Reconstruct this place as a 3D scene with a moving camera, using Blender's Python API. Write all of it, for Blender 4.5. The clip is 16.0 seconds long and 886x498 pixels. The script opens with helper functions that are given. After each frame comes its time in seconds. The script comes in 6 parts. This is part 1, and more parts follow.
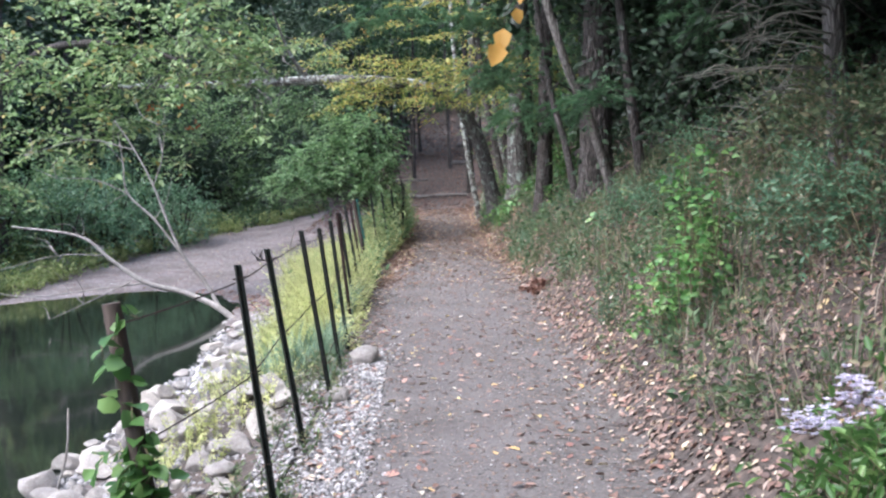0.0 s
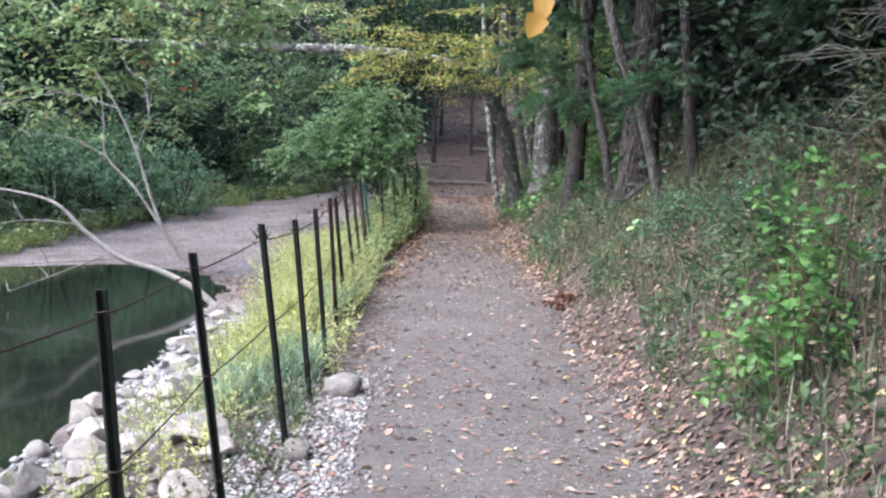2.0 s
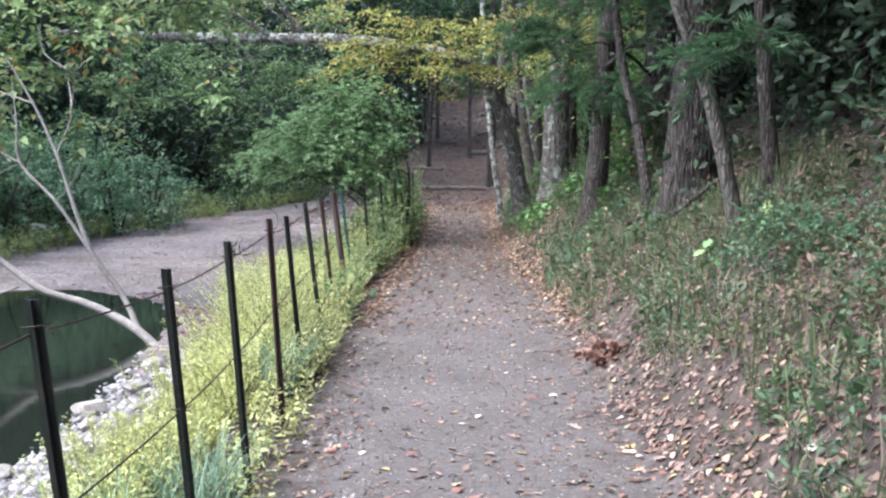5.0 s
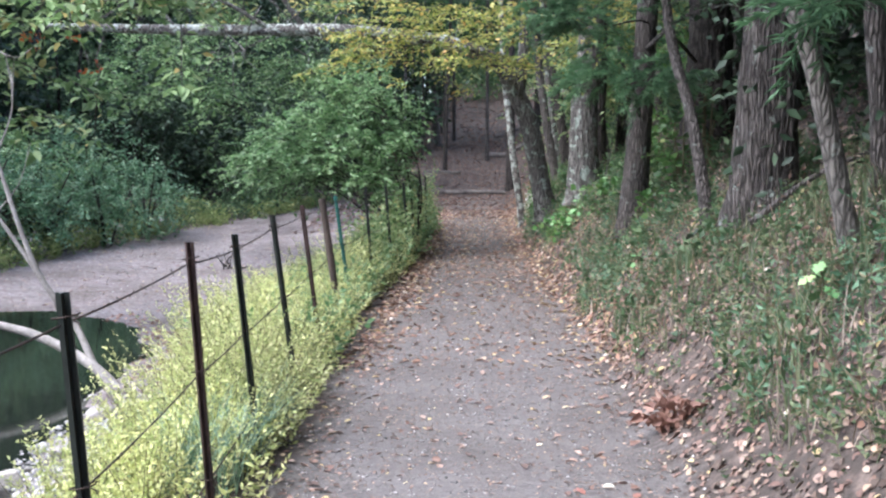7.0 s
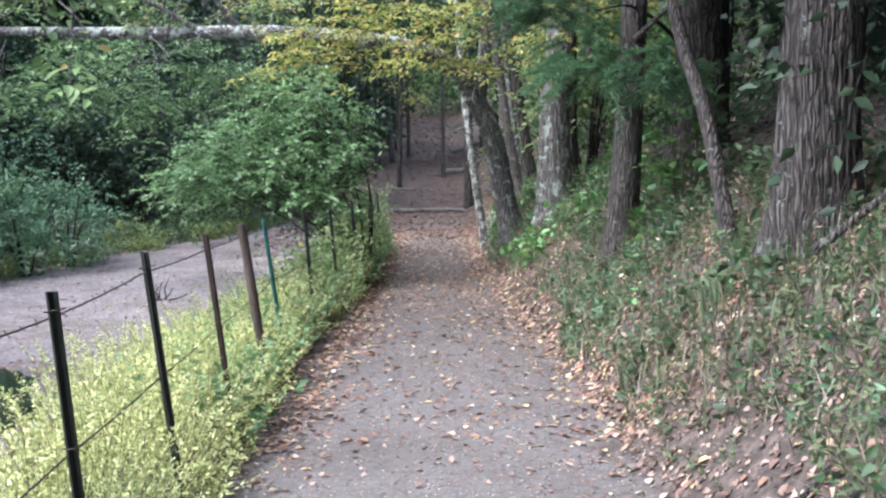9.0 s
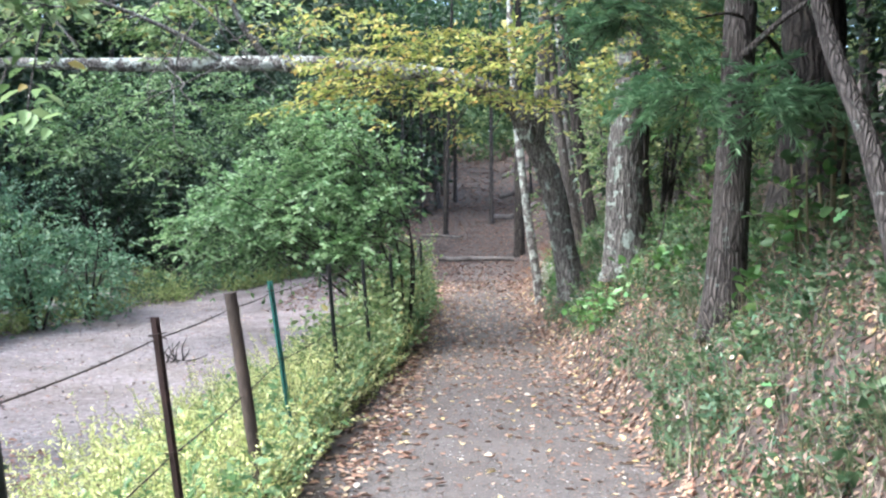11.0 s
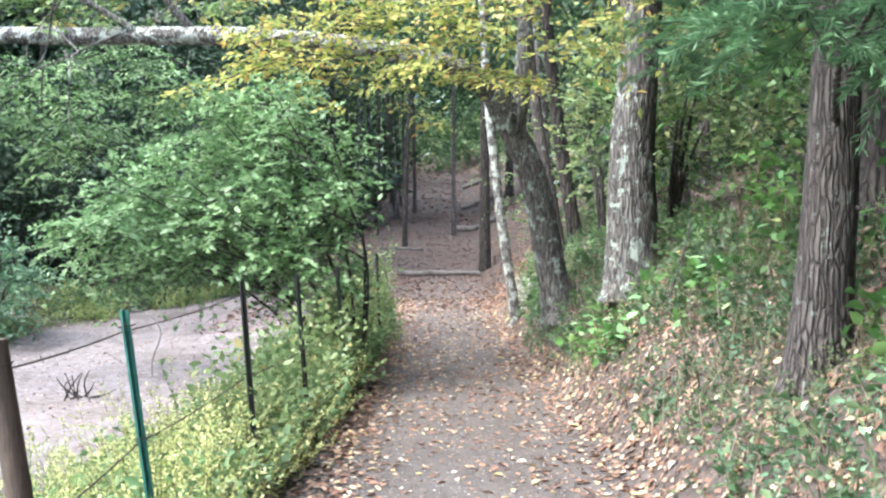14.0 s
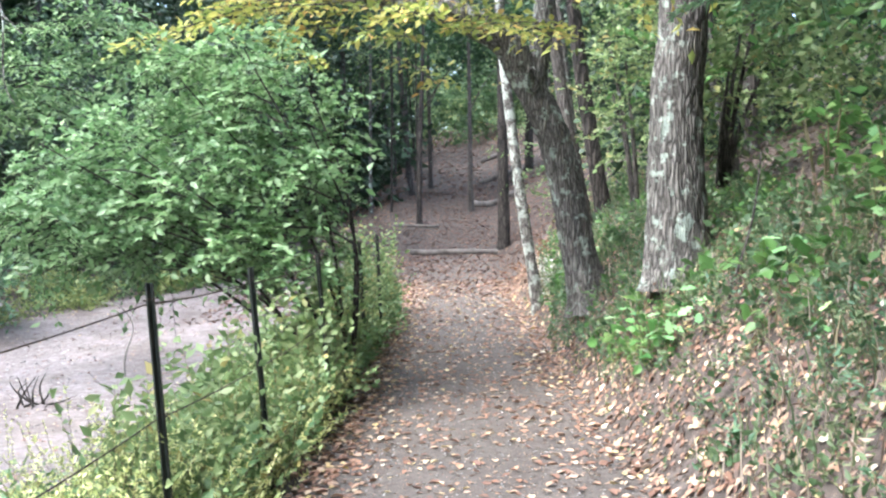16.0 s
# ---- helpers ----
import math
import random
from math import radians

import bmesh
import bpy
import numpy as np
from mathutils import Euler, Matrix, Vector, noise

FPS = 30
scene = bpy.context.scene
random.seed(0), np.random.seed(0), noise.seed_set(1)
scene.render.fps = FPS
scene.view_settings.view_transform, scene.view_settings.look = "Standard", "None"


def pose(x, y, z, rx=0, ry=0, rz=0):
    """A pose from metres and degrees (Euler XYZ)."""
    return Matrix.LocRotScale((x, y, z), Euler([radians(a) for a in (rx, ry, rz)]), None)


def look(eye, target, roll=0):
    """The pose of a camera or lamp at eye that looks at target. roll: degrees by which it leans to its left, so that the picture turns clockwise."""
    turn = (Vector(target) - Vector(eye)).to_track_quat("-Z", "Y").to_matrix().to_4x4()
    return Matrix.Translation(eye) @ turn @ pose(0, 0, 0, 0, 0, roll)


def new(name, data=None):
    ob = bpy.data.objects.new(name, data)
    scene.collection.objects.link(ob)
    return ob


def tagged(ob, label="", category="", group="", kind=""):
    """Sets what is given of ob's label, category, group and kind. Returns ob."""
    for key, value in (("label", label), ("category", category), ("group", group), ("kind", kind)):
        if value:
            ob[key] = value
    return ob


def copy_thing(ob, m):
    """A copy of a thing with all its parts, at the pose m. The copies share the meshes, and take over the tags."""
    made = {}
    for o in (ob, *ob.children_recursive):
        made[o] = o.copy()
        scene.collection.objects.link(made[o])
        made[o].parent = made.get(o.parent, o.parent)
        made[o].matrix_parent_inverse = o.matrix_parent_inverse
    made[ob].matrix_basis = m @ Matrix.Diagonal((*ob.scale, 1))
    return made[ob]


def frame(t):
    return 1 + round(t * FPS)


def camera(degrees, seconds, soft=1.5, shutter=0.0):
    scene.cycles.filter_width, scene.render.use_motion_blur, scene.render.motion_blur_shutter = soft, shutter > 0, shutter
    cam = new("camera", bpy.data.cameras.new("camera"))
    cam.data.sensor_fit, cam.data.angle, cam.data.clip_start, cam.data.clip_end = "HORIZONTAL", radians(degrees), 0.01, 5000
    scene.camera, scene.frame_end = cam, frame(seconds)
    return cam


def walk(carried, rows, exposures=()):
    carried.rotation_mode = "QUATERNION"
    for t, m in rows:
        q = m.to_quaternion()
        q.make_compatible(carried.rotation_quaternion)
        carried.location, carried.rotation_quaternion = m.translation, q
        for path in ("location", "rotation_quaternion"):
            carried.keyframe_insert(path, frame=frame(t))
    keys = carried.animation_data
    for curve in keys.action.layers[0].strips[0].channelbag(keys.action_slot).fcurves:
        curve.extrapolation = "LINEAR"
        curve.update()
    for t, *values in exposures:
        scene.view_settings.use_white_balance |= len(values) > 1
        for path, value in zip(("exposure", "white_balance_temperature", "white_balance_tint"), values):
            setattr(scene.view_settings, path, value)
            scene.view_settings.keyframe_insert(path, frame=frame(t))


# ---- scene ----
cam = camera(45.0, 16.0, soft=2.3)
METRES, EYE, TILT, LEAN, TURN = 16.0, 1.5, -3.8, 2.8, 0.0
ROWS = [
    (0.0, 0.0, 0.0, 0.0, -0.0, 0.0, -0.0),
    (0.5, -0.0039, 0.0327, -0.0004, 2.39, -0.62, -1.75),
    (1.0, -0.0025, 0.0633, 0.0023, 0.06, -1.61, -1.12),
    (1.5, 0.0005, 0.0946, 0.007, 0.51, -0.17, -5.05),
    (2.0, 0.0012, 0.1247, 0.0092, 0.8, -0.81, -4.26),
    (2.5, 0.0042, 0.1552, 0.011, 0.4, -1.62, -2.12),
    (3.0, 0.0053, 0.1845, 0.0132, 1.15, -0.9, -4.87),
    (3.5, 0.0039, 0.2156, 0.0151, 0.86, -0.94, -3.39),
    (6.0, -0.0015, 0.3783, 0.0232, 0.59, -0.37, -3.58),
    (6.5, 0.0016, 0.411, 0.0235, 0.46, -0.4, -1.3),
    (7.0, 0.0008, 0.4431, 0.0275, 1.69, -0.4, -3.02),
    (7.5, -0.0021, 0.4748, 0.0289, 0.99, -0.22, -2.29),
    (8.0, -0.0004, 0.5086, 0.0318, 1.29, 0.32, -4.61),
    (8.5, -0.0013, 0.5414, 0.0332, 1.06, 0.45, -3.76),
    (9.0, -0.0019, 0.5719, 0.0351, -0.65, 0.63, -2.12),
    (9.5, -0.002, 0.6036, 0.0414, 0.06, 1.62, -3.91),
    (12.0, -0.0104, 0.7623, 0.0512, 2.8, 3.79, -1.9),
    (12.5, -0.0125, 0.7888, 0.0505, 2.67, 4.48, -2.78),
    (13.0, -0.0151, 0.8166, 0.0531, -0.01, 4.3, -1.44),
    (13.5, -0.0137, 0.8465, 0.0562, 0.99, 4.93, -0.03),
    (14.0, -0.0144, 0.8757, 0.0552, -0.48, 3.81, -2.58),
    (14.5, -0.0132, 0.9055, 0.0595, -2.96, 4.06, -3.05),
    (15.0, -0.0087, 0.9349, 0.0636, -1.9, 4.69, -1.51),
    (15.5, -0.0067, 0.9666, 0.0648, -1.07, 3.23, -2.93),
    (16.0, -0.0059, 0.9939, 0.0661, 0.67, 2.45, -1.94),
]
walk(cam, [(t, pose(0, 0, EYE, TILT, LEAN, TURN) @ pose(METRES * x, METRES * y, METRES * z, 90 + pitch, roll, yaw)) for t, x, y, z, yaw, pitch, roll in ROWS],
     exposures=[(0.0, 1.75, 5800, 12), (6.5, 1.88, 5750, 11), (9.5, 2.05, 5700, 10), (12.0, 2.5, 5900, 7), (16.0, 2.7, 5950, 7)])

# ---- world and sun ----
world = bpy.data.worlds.new("overcast_sky")
scene.world = world
world.use_nodes = True
wn = world.node_tree
sky = wn.nodes.new("ShaderNodeTexSky")
sky.sky_type = "NISHITA"
sky.sun_disc = False
sky.sun_elevation = radians(55)
sky.sun_rotation = radians(-120)
sky.air_density, sky.dust_density, sky.ozone_density = 1.0, 4.0, 1.0
wn.links.new(sky.outputs[0], wn.nodes["Background"].inputs[0])
wn.nodes["Background"].inputs[1].default_value = 0.15
sun_data = bpy.data.lights.new("sun", "SUN")
sun_data.energy, sun_data.angle, sun_data.color = 1.5, radians(50), (1.0, 0.96, 0.92)
sun = new("sun", sun_data)
sun.matrix_world = look((-12, 7, 20), (0, 14, 0))

# ---- helpers for building ----
rng = np.random.default_rng(11)


def np_mesh(name, verts, faces, smooth=False):
    """A mesh from arrays; faces is an array or a list of arrays, one for each count of corners."""
    if not isinstance(faces, list):
        faces = [faces]
    me = bpy.data.meshes.new(name)
    loops = np.concatenate([f.ravel() for f in faces]).astype(np.int32)
    totals = np.concatenate([np.full(len(f), f.shape[1]) for f in faces])
    starts = np.concatenate([[0], np.cumsum(totals)[:-1]]).astype(np.int32)
    me.vertices.add(len(verts))
    me.vertices.foreach_set("co", np.ascontiguousarray(verts, dtype=np.float32).ravel())
    me.loops.add(len(loops))
    me.loops.foreach_set("vertex_index", loops)
    me.polygons.add(len(totals))
    me.polygons.foreach_set("loop_start", starts)
    me.update(calc_edges=True)
    if smooth:
        me.polygons.foreach_set("use_smooth", np.ones(len(totals), dtype=bool))
    return me


class Geo:
    """Collects pieces of geometry for one mesh."""

    def __init__(self):
        self.v, self.f, self.n = [], {}, 0

    def add(self, verts, faces):
        for f in (faces if isinstance(faces, list) else [faces]):
            self.f.setdefault(f.shape[1], []).append(f + self.n)
        self.v.append(verts)
        self.n += len(verts)
        return self

    def mesh(self, name, smooth=False):
        return np_mesh(name, np.concatenate(self.v), [np.concatenate(f) for f in self.f.values()], smooth)


def put(name, me, material, parent=None, label=""):
    """One mesh object, under a thing where a parent is given."""
    ob = new(name, me)
    if material is not None and not me.materials:
        me.materials.append(material)
    if parent is not None:
        ob.parent = parent
        ob.matrix_parent_inverse = parent.matrix_basis.inverted()
    if label:
        ob["label"] = label
    return ob


def stuff(ob):
    ob["kind"] = "stuff"
    return ob


def thing(name, at, label, category, group="", kind=""):
    """The Empty at the base of a thing with parts."""
    ob = new(name)
    ob.empty_display_size = 0.1
    ob.matrix_basis = Matrix.Translation(at)
    return tagged(ob, label, category, group, kind)


def unit(a):
    return a / np.maximum(np.linalg.norm(a, axis=-1, keepdims=True), 1e-9)


def curve_through(points, n):
    """n points on a smooth line through the given ones (Catmull-Rom)."""
    p = np.array(points, float)
    p = np.vstack([2 * p[0] - p[1], p, 2 * p[-1] - p[-2]])
    u = np.linspace(0, len(p) - 3 - 1e-6, n)
    i = u.astype(int)
    t = (u - i)[:, None]
    a, b, c, d = p[i], p[i + 1], p[i + 2], p[i + 3]
    return 0.5 * (2 * b + (c - a) * t + (2 * a - 5 * b + 4 * c - d) * t * t + (3 * b - a - 3 * c + d) * t ** 3)


def tube(points, radii, sides=8, furrow=0.0, ridges=9, flare=0.0, seed=0.0):
    """A tapering round limb along points. furrow: depth of the bark's ridges as a share of the radius."""
    p = np.array(points, float)
    r = np.interp(np.linspace(0, 1, len(p)), np.linspace(0, 1, len(radii)), radii)
    tan = unit(np.gradient(p, axis=0))
    ref = np.array([0.0, 1.0, 0.0]) if abs(tan[0][1]) < 0.8 else np.array([1.0, 0.0, 0.0])
    u = np.zeros_like(p)
    for i in range(len(p)):
        ref = ref - tan[i] * (ref @ tan[i])
        ref = ref / np.linalg.norm(ref)
        u[i] = ref
    w = np.cross(tan, u)
    a = np.linspace(0, 2 * np.pi, sides, endpoint=False)
    along = np.concatenate([[0], np.cumsum(np.linalg.norm(np.diff(p, axis=0), axis=1))])
    s, ang = along[:, None] + seed, a[None, :]
    shape = np.ones((len(p), sides))
    if furrow:
        warp = 0.8 * np.sin(1.7 * s + 3 * np.sin(ang)) + 0.7 * np.sin(5.3 * s + 4 * np.sin(2 * ang) + 5 * np.sin(3 * ang)) + 0.4 * np.sin(11 * s + 9 * np.sin(ang))
        shape += furrow * (np.abs(np.sin(ridges * ang / 2 + warp)) - 0.6) + furrow * 0.35 * np.sin(13 * s + 9 * np.sin(3 * ang + s) + 5 * np.sin(7 * ang))
        shape += 0.05 * np.sin(2 * ang + 0.8 * s)
    if flare:
        shape *= 1 + flare * np.exp(-along[:, None] / 0.22) * (1 + 0.35 * np.sin(4 * ang + seed) + 0.2 * np.sin(7 * ang))
    rr = r[:, None] * shape
    v = p[:, None, :] + rr[..., None] * (np.cos(ang)[..., None] * u[:, None, :] + np.sin(ang)[..., None] * w[:, None, :])
    i, j = np.meshgrid(np.arange(len(p) - 1), np.arange(sides), indexing="ij")
    k = (j + 1) % sides
    f = np.stack([i * sides + j, i * sides + k, (i + 1) * sides + k, (i + 1) * sides + j], -1).reshape(-1, 4)
    return v.reshape(-1, 3), f


def leaf_geo(pos, way, size, width=0.5, fine=False, level=0.6, fold=0.12, face=(0, 0, 1.0)):
    """Folded leaves at pos along way; level: how far their faces lie flat."""
    n = len(pos)
    way = unit(way)
    up = unit(np.asarray(face) * level + rng.normal(0, 0.45, (n, 3)))
    side = unit(np.cross(way, up))
    nor = np.cross(side, way)
    size = np.broadcast_to(np.asarray(size, float), (n,))[:, None]
    half = size * width * 0.5
    k = size * fold
    if fine:
        out = [(0, 0, 0), (0.28, 1.0, 0.8), (0.68, 0.75, 0.7), (1, 0, -0.8), (0.68, -0.75, 0.7), (0.28, -1.0, 0.8)]
        v = np.stack([pos + way * size * a + side * half * b + nor * k * c for a, b, c in out], 1).reshape(-1, 3)
        b = np.arange(n)[:, None] * 6
        return v, np.concatenate([b + np.array([0, 1, 2, 3]), b + np.array([0, 3, 4, 5])])
    out = [(0, 0, 0), (0.42, 1.0, 0.8), (1, 0, -0.6), (0.42, -1.0, 0.8)]
    v = np.stack([pos + way * size * a + side * half * b + nor * k * c for a, b, c in out], 1).reshape(-1, 3)
    b = np.arange(n)[:, None] * 4
    return v, np.concatenate([b + np.array([0, 1, 2]), b + np.array([0, 2, 3])])


def sprays(leaf, twig, starts, ways, length, count, size, width=0.5, droop=0.25, fine=False, spread=1.0, level=0.6, twig_r=0.004):
    """Leafy twigs: leaves go into the Geo leaf, stems into the Geo twig."""
    n = len(starts)
    ways = unit(ways)
    length = np.broadcast_to(np.asarray(length, float), (n,)) * rng.uniform(0.55, 1.25, n)
    t = (np.linspace(0.12, 1, count)[None, :] + rng.uniform(-0.05, 0.05, (n, count)))[..., None]
    down = np.array([0, 0, -1.0])
    L = length[:, None, None]
    p = starts[:, None, :] + ways[:, None, :] * L * t + down * droop * L * t * t
    cross = unit(np.cross(ways, np.array([0, 0, 1.0]) + rng.normal(0, 0.3, (n, 3))))
    sign = np.where(np.arange(count) % 2, 1.0, -1.0)[None, :, None]
    d = ways[:, None, :] * 0.7 + cross[:, None, :] * sign * spread + rng.normal(0, 0.35, (n, count, 3)) + down * droop * 0.6
    sz = np.asarray(size) * rng.uniform(0.6, 1.2, n * count)
    leaf.add(*leaf_geo(p.reshape(-1, 3), d.reshape(-1, 3), sz, width, fine, level))
    if twig is not None:
        tt = np.array([0, 1.0])[None, :, None]
        q = starts[:, None, :] + ways[:, None, :] * L * tt + down * droop * L * tt * tt
        a = unit(np.cross(ways, np.array([0.3, 0.2, 1.0])))
        b = np.cross(ways, a)
        r = twig_r * np.array([1, 0.3])[None, :, None]
        ring = [q + r * (a[:, None] * math.cos(g) + b[:, None] * math.sin(g)) for g in (0, 2.09, 4.19)]
        v = np.stack(ring, 2).reshape(-1, 3)
        base = np.arange(n)[:, None] * 6
        quads = [[i * 3 + j, i * 3 + (j + 1) % 3, i * 3 + 3 + (j + 1) % 3, i * 3 + 3 + j] for i in range(1) for j in range(3)]
        twig.add(v, np.concatenate([base + np.array(qd) for qd in quads]))


def blob(n, centre, radii, clumps=9, tight=0.27):
    """n uneven points in a clumped ellipsoid and the way outwards at each."""
    c = unit(rng.normal(0, 1, (clumps, 3))) * rng.uniform(0.25, 0.9, (clumps, 1))
    k = rng.integers(0, clumps, n)
    q = c[k] + rng.normal(0, tight, (n, 3)) * rng.uniform(0.5, 1.1, (clumps, 1))[k]
    m = np.linalg.norm(q, axis=1, keepdims=True)
    q = np.where(m > 1.1, q / m * 1.1, q)
    return np.array(centre) + q * np.array(radii), unit(q - c[k] * 0.4 + rng.normal(0, 0.5, (n, 3)) + np.array([0, 0, 0.15]))


def plume(leaf, twig, start, way, length, size, width=0.5, tilt=0.25, droop=0.18, step=0.16):
    """One flat, layered bough: a stem with side twigs in one plane, leaves lying flat along them."""
    way = unit(np.asarray(way, float))
    up = unit(np.array([0, 0, 1.0]) + rng.normal(0, tilt, 3))
    side = unit(np.cross(up, way))
    n = max(4, int(length / step))
    t = np.repeat((np.arange(n) + 0.6) / n, 2)
    sign = np.tile([1.0, -1.0], n)
    p = np.asarray(start, float) + way * (length * t)[:, None] + np.array([0, 0, -1.0]) * (droop * length * t * t)[:, None]
    d = way * 0.75 + side * sign[:, None] + rng.normal(0, 0.18, (2 * n, 3)) + np.array([0, 0, -0.12])
    sprays(leaf, twig, p, d, length * 0.42 * (1.15 - 0.8 * t), max(4, int(length * 4)), size, width, droop, size > 0.09, 0.9, 1.3, 0.003)
    if twig is not None:
        q = np.asarray(start, float) + way * length * np.linspace(0, 1, 7)[:, None] + np.array([0, 0, -1.0]) * (droop * length * np.linspace(0, 1, 7) ** 2)[:, None]
        twig.add(*tube(q, [0.011 * length, 0.004], 5))


# ---- materials ----
def nodes_of(name):
    m = bpy.data.materials.new(name)
    m.use_nodes = True
    return m, m.node_tree, m.node_tree.nodes["Principled BSDF"]


def ramp(nt, source, stops):
    r = nt.nodes.new("ShaderNodeValToRGB")
    e = r.color_ramp.elements
    while len(e) < len(stops):
        e.new(0.5)
    for el, (p, c) in zip(e, stops):
        el.position, el.color = p, (*c, 1)
    nt.links.new(source, r.inputs[0])
    return r.outputs[0]


def noise_out(nt, scale, detail=4.0, rough=0.6, stretch=None, space="Object"):
    co = nt.nodes.new("ShaderNodeTexCoord").outputs[space]
    if stretch:
        mp = nt.nodes.new("ShaderNodeMapping")
        mp.inputs["Scale"].default_value = stretch
        nt.links.new(co, mp.inputs[0])
        co = mp.outputs[0]
    n = nt.nodes.new("ShaderNodeTexNoise")
    n.inputs["Scale"].default_value, n.inputs["Detail"].default_value, n.inputs["Roughness"].default_value = scale, detail, rough
    nt.links.new(co, n.inputs["Vector"])
    return n.outputs["Fac"]


def mix(nt, fac, a, b, mode="MIX"):
    m = nt.nodes.new("ShaderNodeMix")
    m.data_type, m.blend_type = "RGBA", mode
    for sock, val in ((m.inputs[0], fac), (m.inputs[6], a), (m.inputs[7], b)):
        if isinstance(val, (int, float)):
            sock.default_value = val
        elif isinstance(val, tuple):
            sock.default_value = (*val, 1)
        else:
            nt.links.new(val, sock)
    return m.outputs[2]


def bump(nt, bsdf, height, strength, distance=0.02):
    b = nt.nodes.new("ShaderNodeBump")
    b.inputs["Strength"].default_value, b.inputs["Distance"].default_value = strength, distance
    nt.links.new(height, b.inputs["Height"])
    nt.links.new(b.outputs[0], bsdf.inputs["Normal"])


def leaf_material(name, stops, clear=0.35, rough=0.5):
    """Leaves that differ one by one and from clump to clump, and let light through."""
    m, nt, b = nodes_of(name)
    geo = nt.nodes.new("ShaderNodeNewGeometry")
    c = ramp(nt, geo.outputs["Random Per Island"], stops)
    c = mix(nt, 0.55, c, ramp(nt, noise_out(nt, 1.1, 3), [(0.3, (0.45, 0.5, 0.5)), (0.7, (1.25, 1.2, 1.1))]), "MULTIPLY")
    nt.links.new(c, b.inputs["Base Color"])
    b.inputs["Roughness"].default_value = rough
    t = nt.nodes.new("ShaderNodeBsdfTranslucent")
    nt.links.new(c, t.inputs[0])
    s = nt.nodes.new("ShaderNodeMixShader")
    s.inputs[0].default_value = clear
    nt.links.new(b.outputs[0], s.inputs[1])
    nt.links.new(t.outputs[0], s.inputs[2])
    nt.links.new(s.outputs[0], nt.nodes["Material Output"].inputs[0])
    return m


def rough_material(name, stops, scale, rough=0.85, depth=0.5, distance=0.02, stretch=None, fine=None, metal=0.0, vary=0.0):
    """A matt surface with stains at a large scale and grain at a small one."""
    m, nt, b = nodes_of(name)
    big = noise_out(nt, scale, 6, 0.65, stretch)
    c = ramp(nt, big, stops)
    small = noise_out(nt, fine or scale * 7, 3, 0.6, stretch)
    c = mix(nt, 0.5, c, ramp(nt, small, [(0.3, (0.5, 0.5, 0.5)), (0.7, (1.3, 1.3, 1.3))]), "MULTIPLY")
    if vary:
        info = nt.nodes.new("ShaderNodeObjectInfo")
        c = mix(nt, vary, c, ramp(nt, info.outputs["Random"], [(0, (0.45, 0.43, 0.42)), (0.5, (1, 0.97, 0.95)), (1, (1.3, 1.25, 1.15))]), "MULTIPLY")
    nt.links.new(c, b.inputs["Base Color"])
    b.inputs["Roughness"].default_value, b.inputs["Metallic"].default_value = rough, metal
    bump(nt, b, mix(nt, 0.5, big, small), depth, distance)
    return m


LEAF_GREEN = leaf_material("leaf_green", [(0, (0.045, 0.095, 0.042)), (0.5, (0.09, 0.165, 0.075)), (1, (0.19, 0.285, 0.15))], 0.42)
LEAF_LIGHT = leaf_material("leaf_light_green", [(0, (0.11, 0.18, 0.07)), (0.45, (0.21, 0.31, 0.13)), (0.9, (0.33, 0.41, 0.2)), (1, (0.42, 0.36, 0.14))], 0.45)
LEAF_OAK = leaf_material("leaf_oak", [(0, (0.11, 0.19, 0.07)), (0.45, (0.22, 0.34, 0.14)), (0.88, (0.38, 0.49, 0.26)), (1, (0.46, 0.36, 0.13))], 0.42)
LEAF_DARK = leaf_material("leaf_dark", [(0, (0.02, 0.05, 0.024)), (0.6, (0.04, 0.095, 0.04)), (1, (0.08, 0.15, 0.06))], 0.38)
# Near-black, barely translucent leaves: the woods' deep shade is in their colour.
LEAF_SHADED = leaf_material("leaf_shade_dark", [(0, (0.02, 0.045, 0.024)), (0.6, (0.032, 0.065, 0.033)), (1, (0.055, 0.1, 0.05))], 0.15, 0.6)
LEAF_BACK = leaf_material("leaf_woodland", [(0, (0.075, 0.15, 0.055)), (0.5, (0.17, 0.29, 0.12)), (1, (0.34, 0.47, 0.25))], 0.48)
LEAF_SHRUB = leaf_material("leaf_shrub", [(0, (0.1, 0.195, 0.08)), (0.5, (0.19, 0.33, 0.145)), (1, (0.34, 0.48, 0.27))], 0.45, 0.4)
LEAF_BLUISH = leaf_material("leaf_bluish_shrub", [(0, (0.085, 0.19, 0.105)), (0.5, (0.165, 0.3, 0.175)), (1, (0.28, 0.42, 0.27))], 0.42, 0.4)
LEAF_YELLOW = leaf_material("leaf_autumn_yellow", [(0, (0.17, 0.25, 0.07)), (0.4, (0.34, 0.39, 0.11)), (0.85, (0.54, 0.5, 0.16)), (1, (0.52, 0.33, 0.11))], 0.45)
LEAF_GOLDENROD = leaf_material("leaf_goldenrod", [(0, (0.36, 0.45, 0.16)), (0.5, (0.6, 0.64, 0.27)), (1, (0.78, 0.78, 0.42))], 0.28)
LEAF_VINE = leaf_material("leaf_bright", [(0, (0.06, 0.15, 0.04)), (0.6, (0.12, 0.25, 0.075)), (1, (0.22, 0.36, 0.12))], 0.45, 0.35)
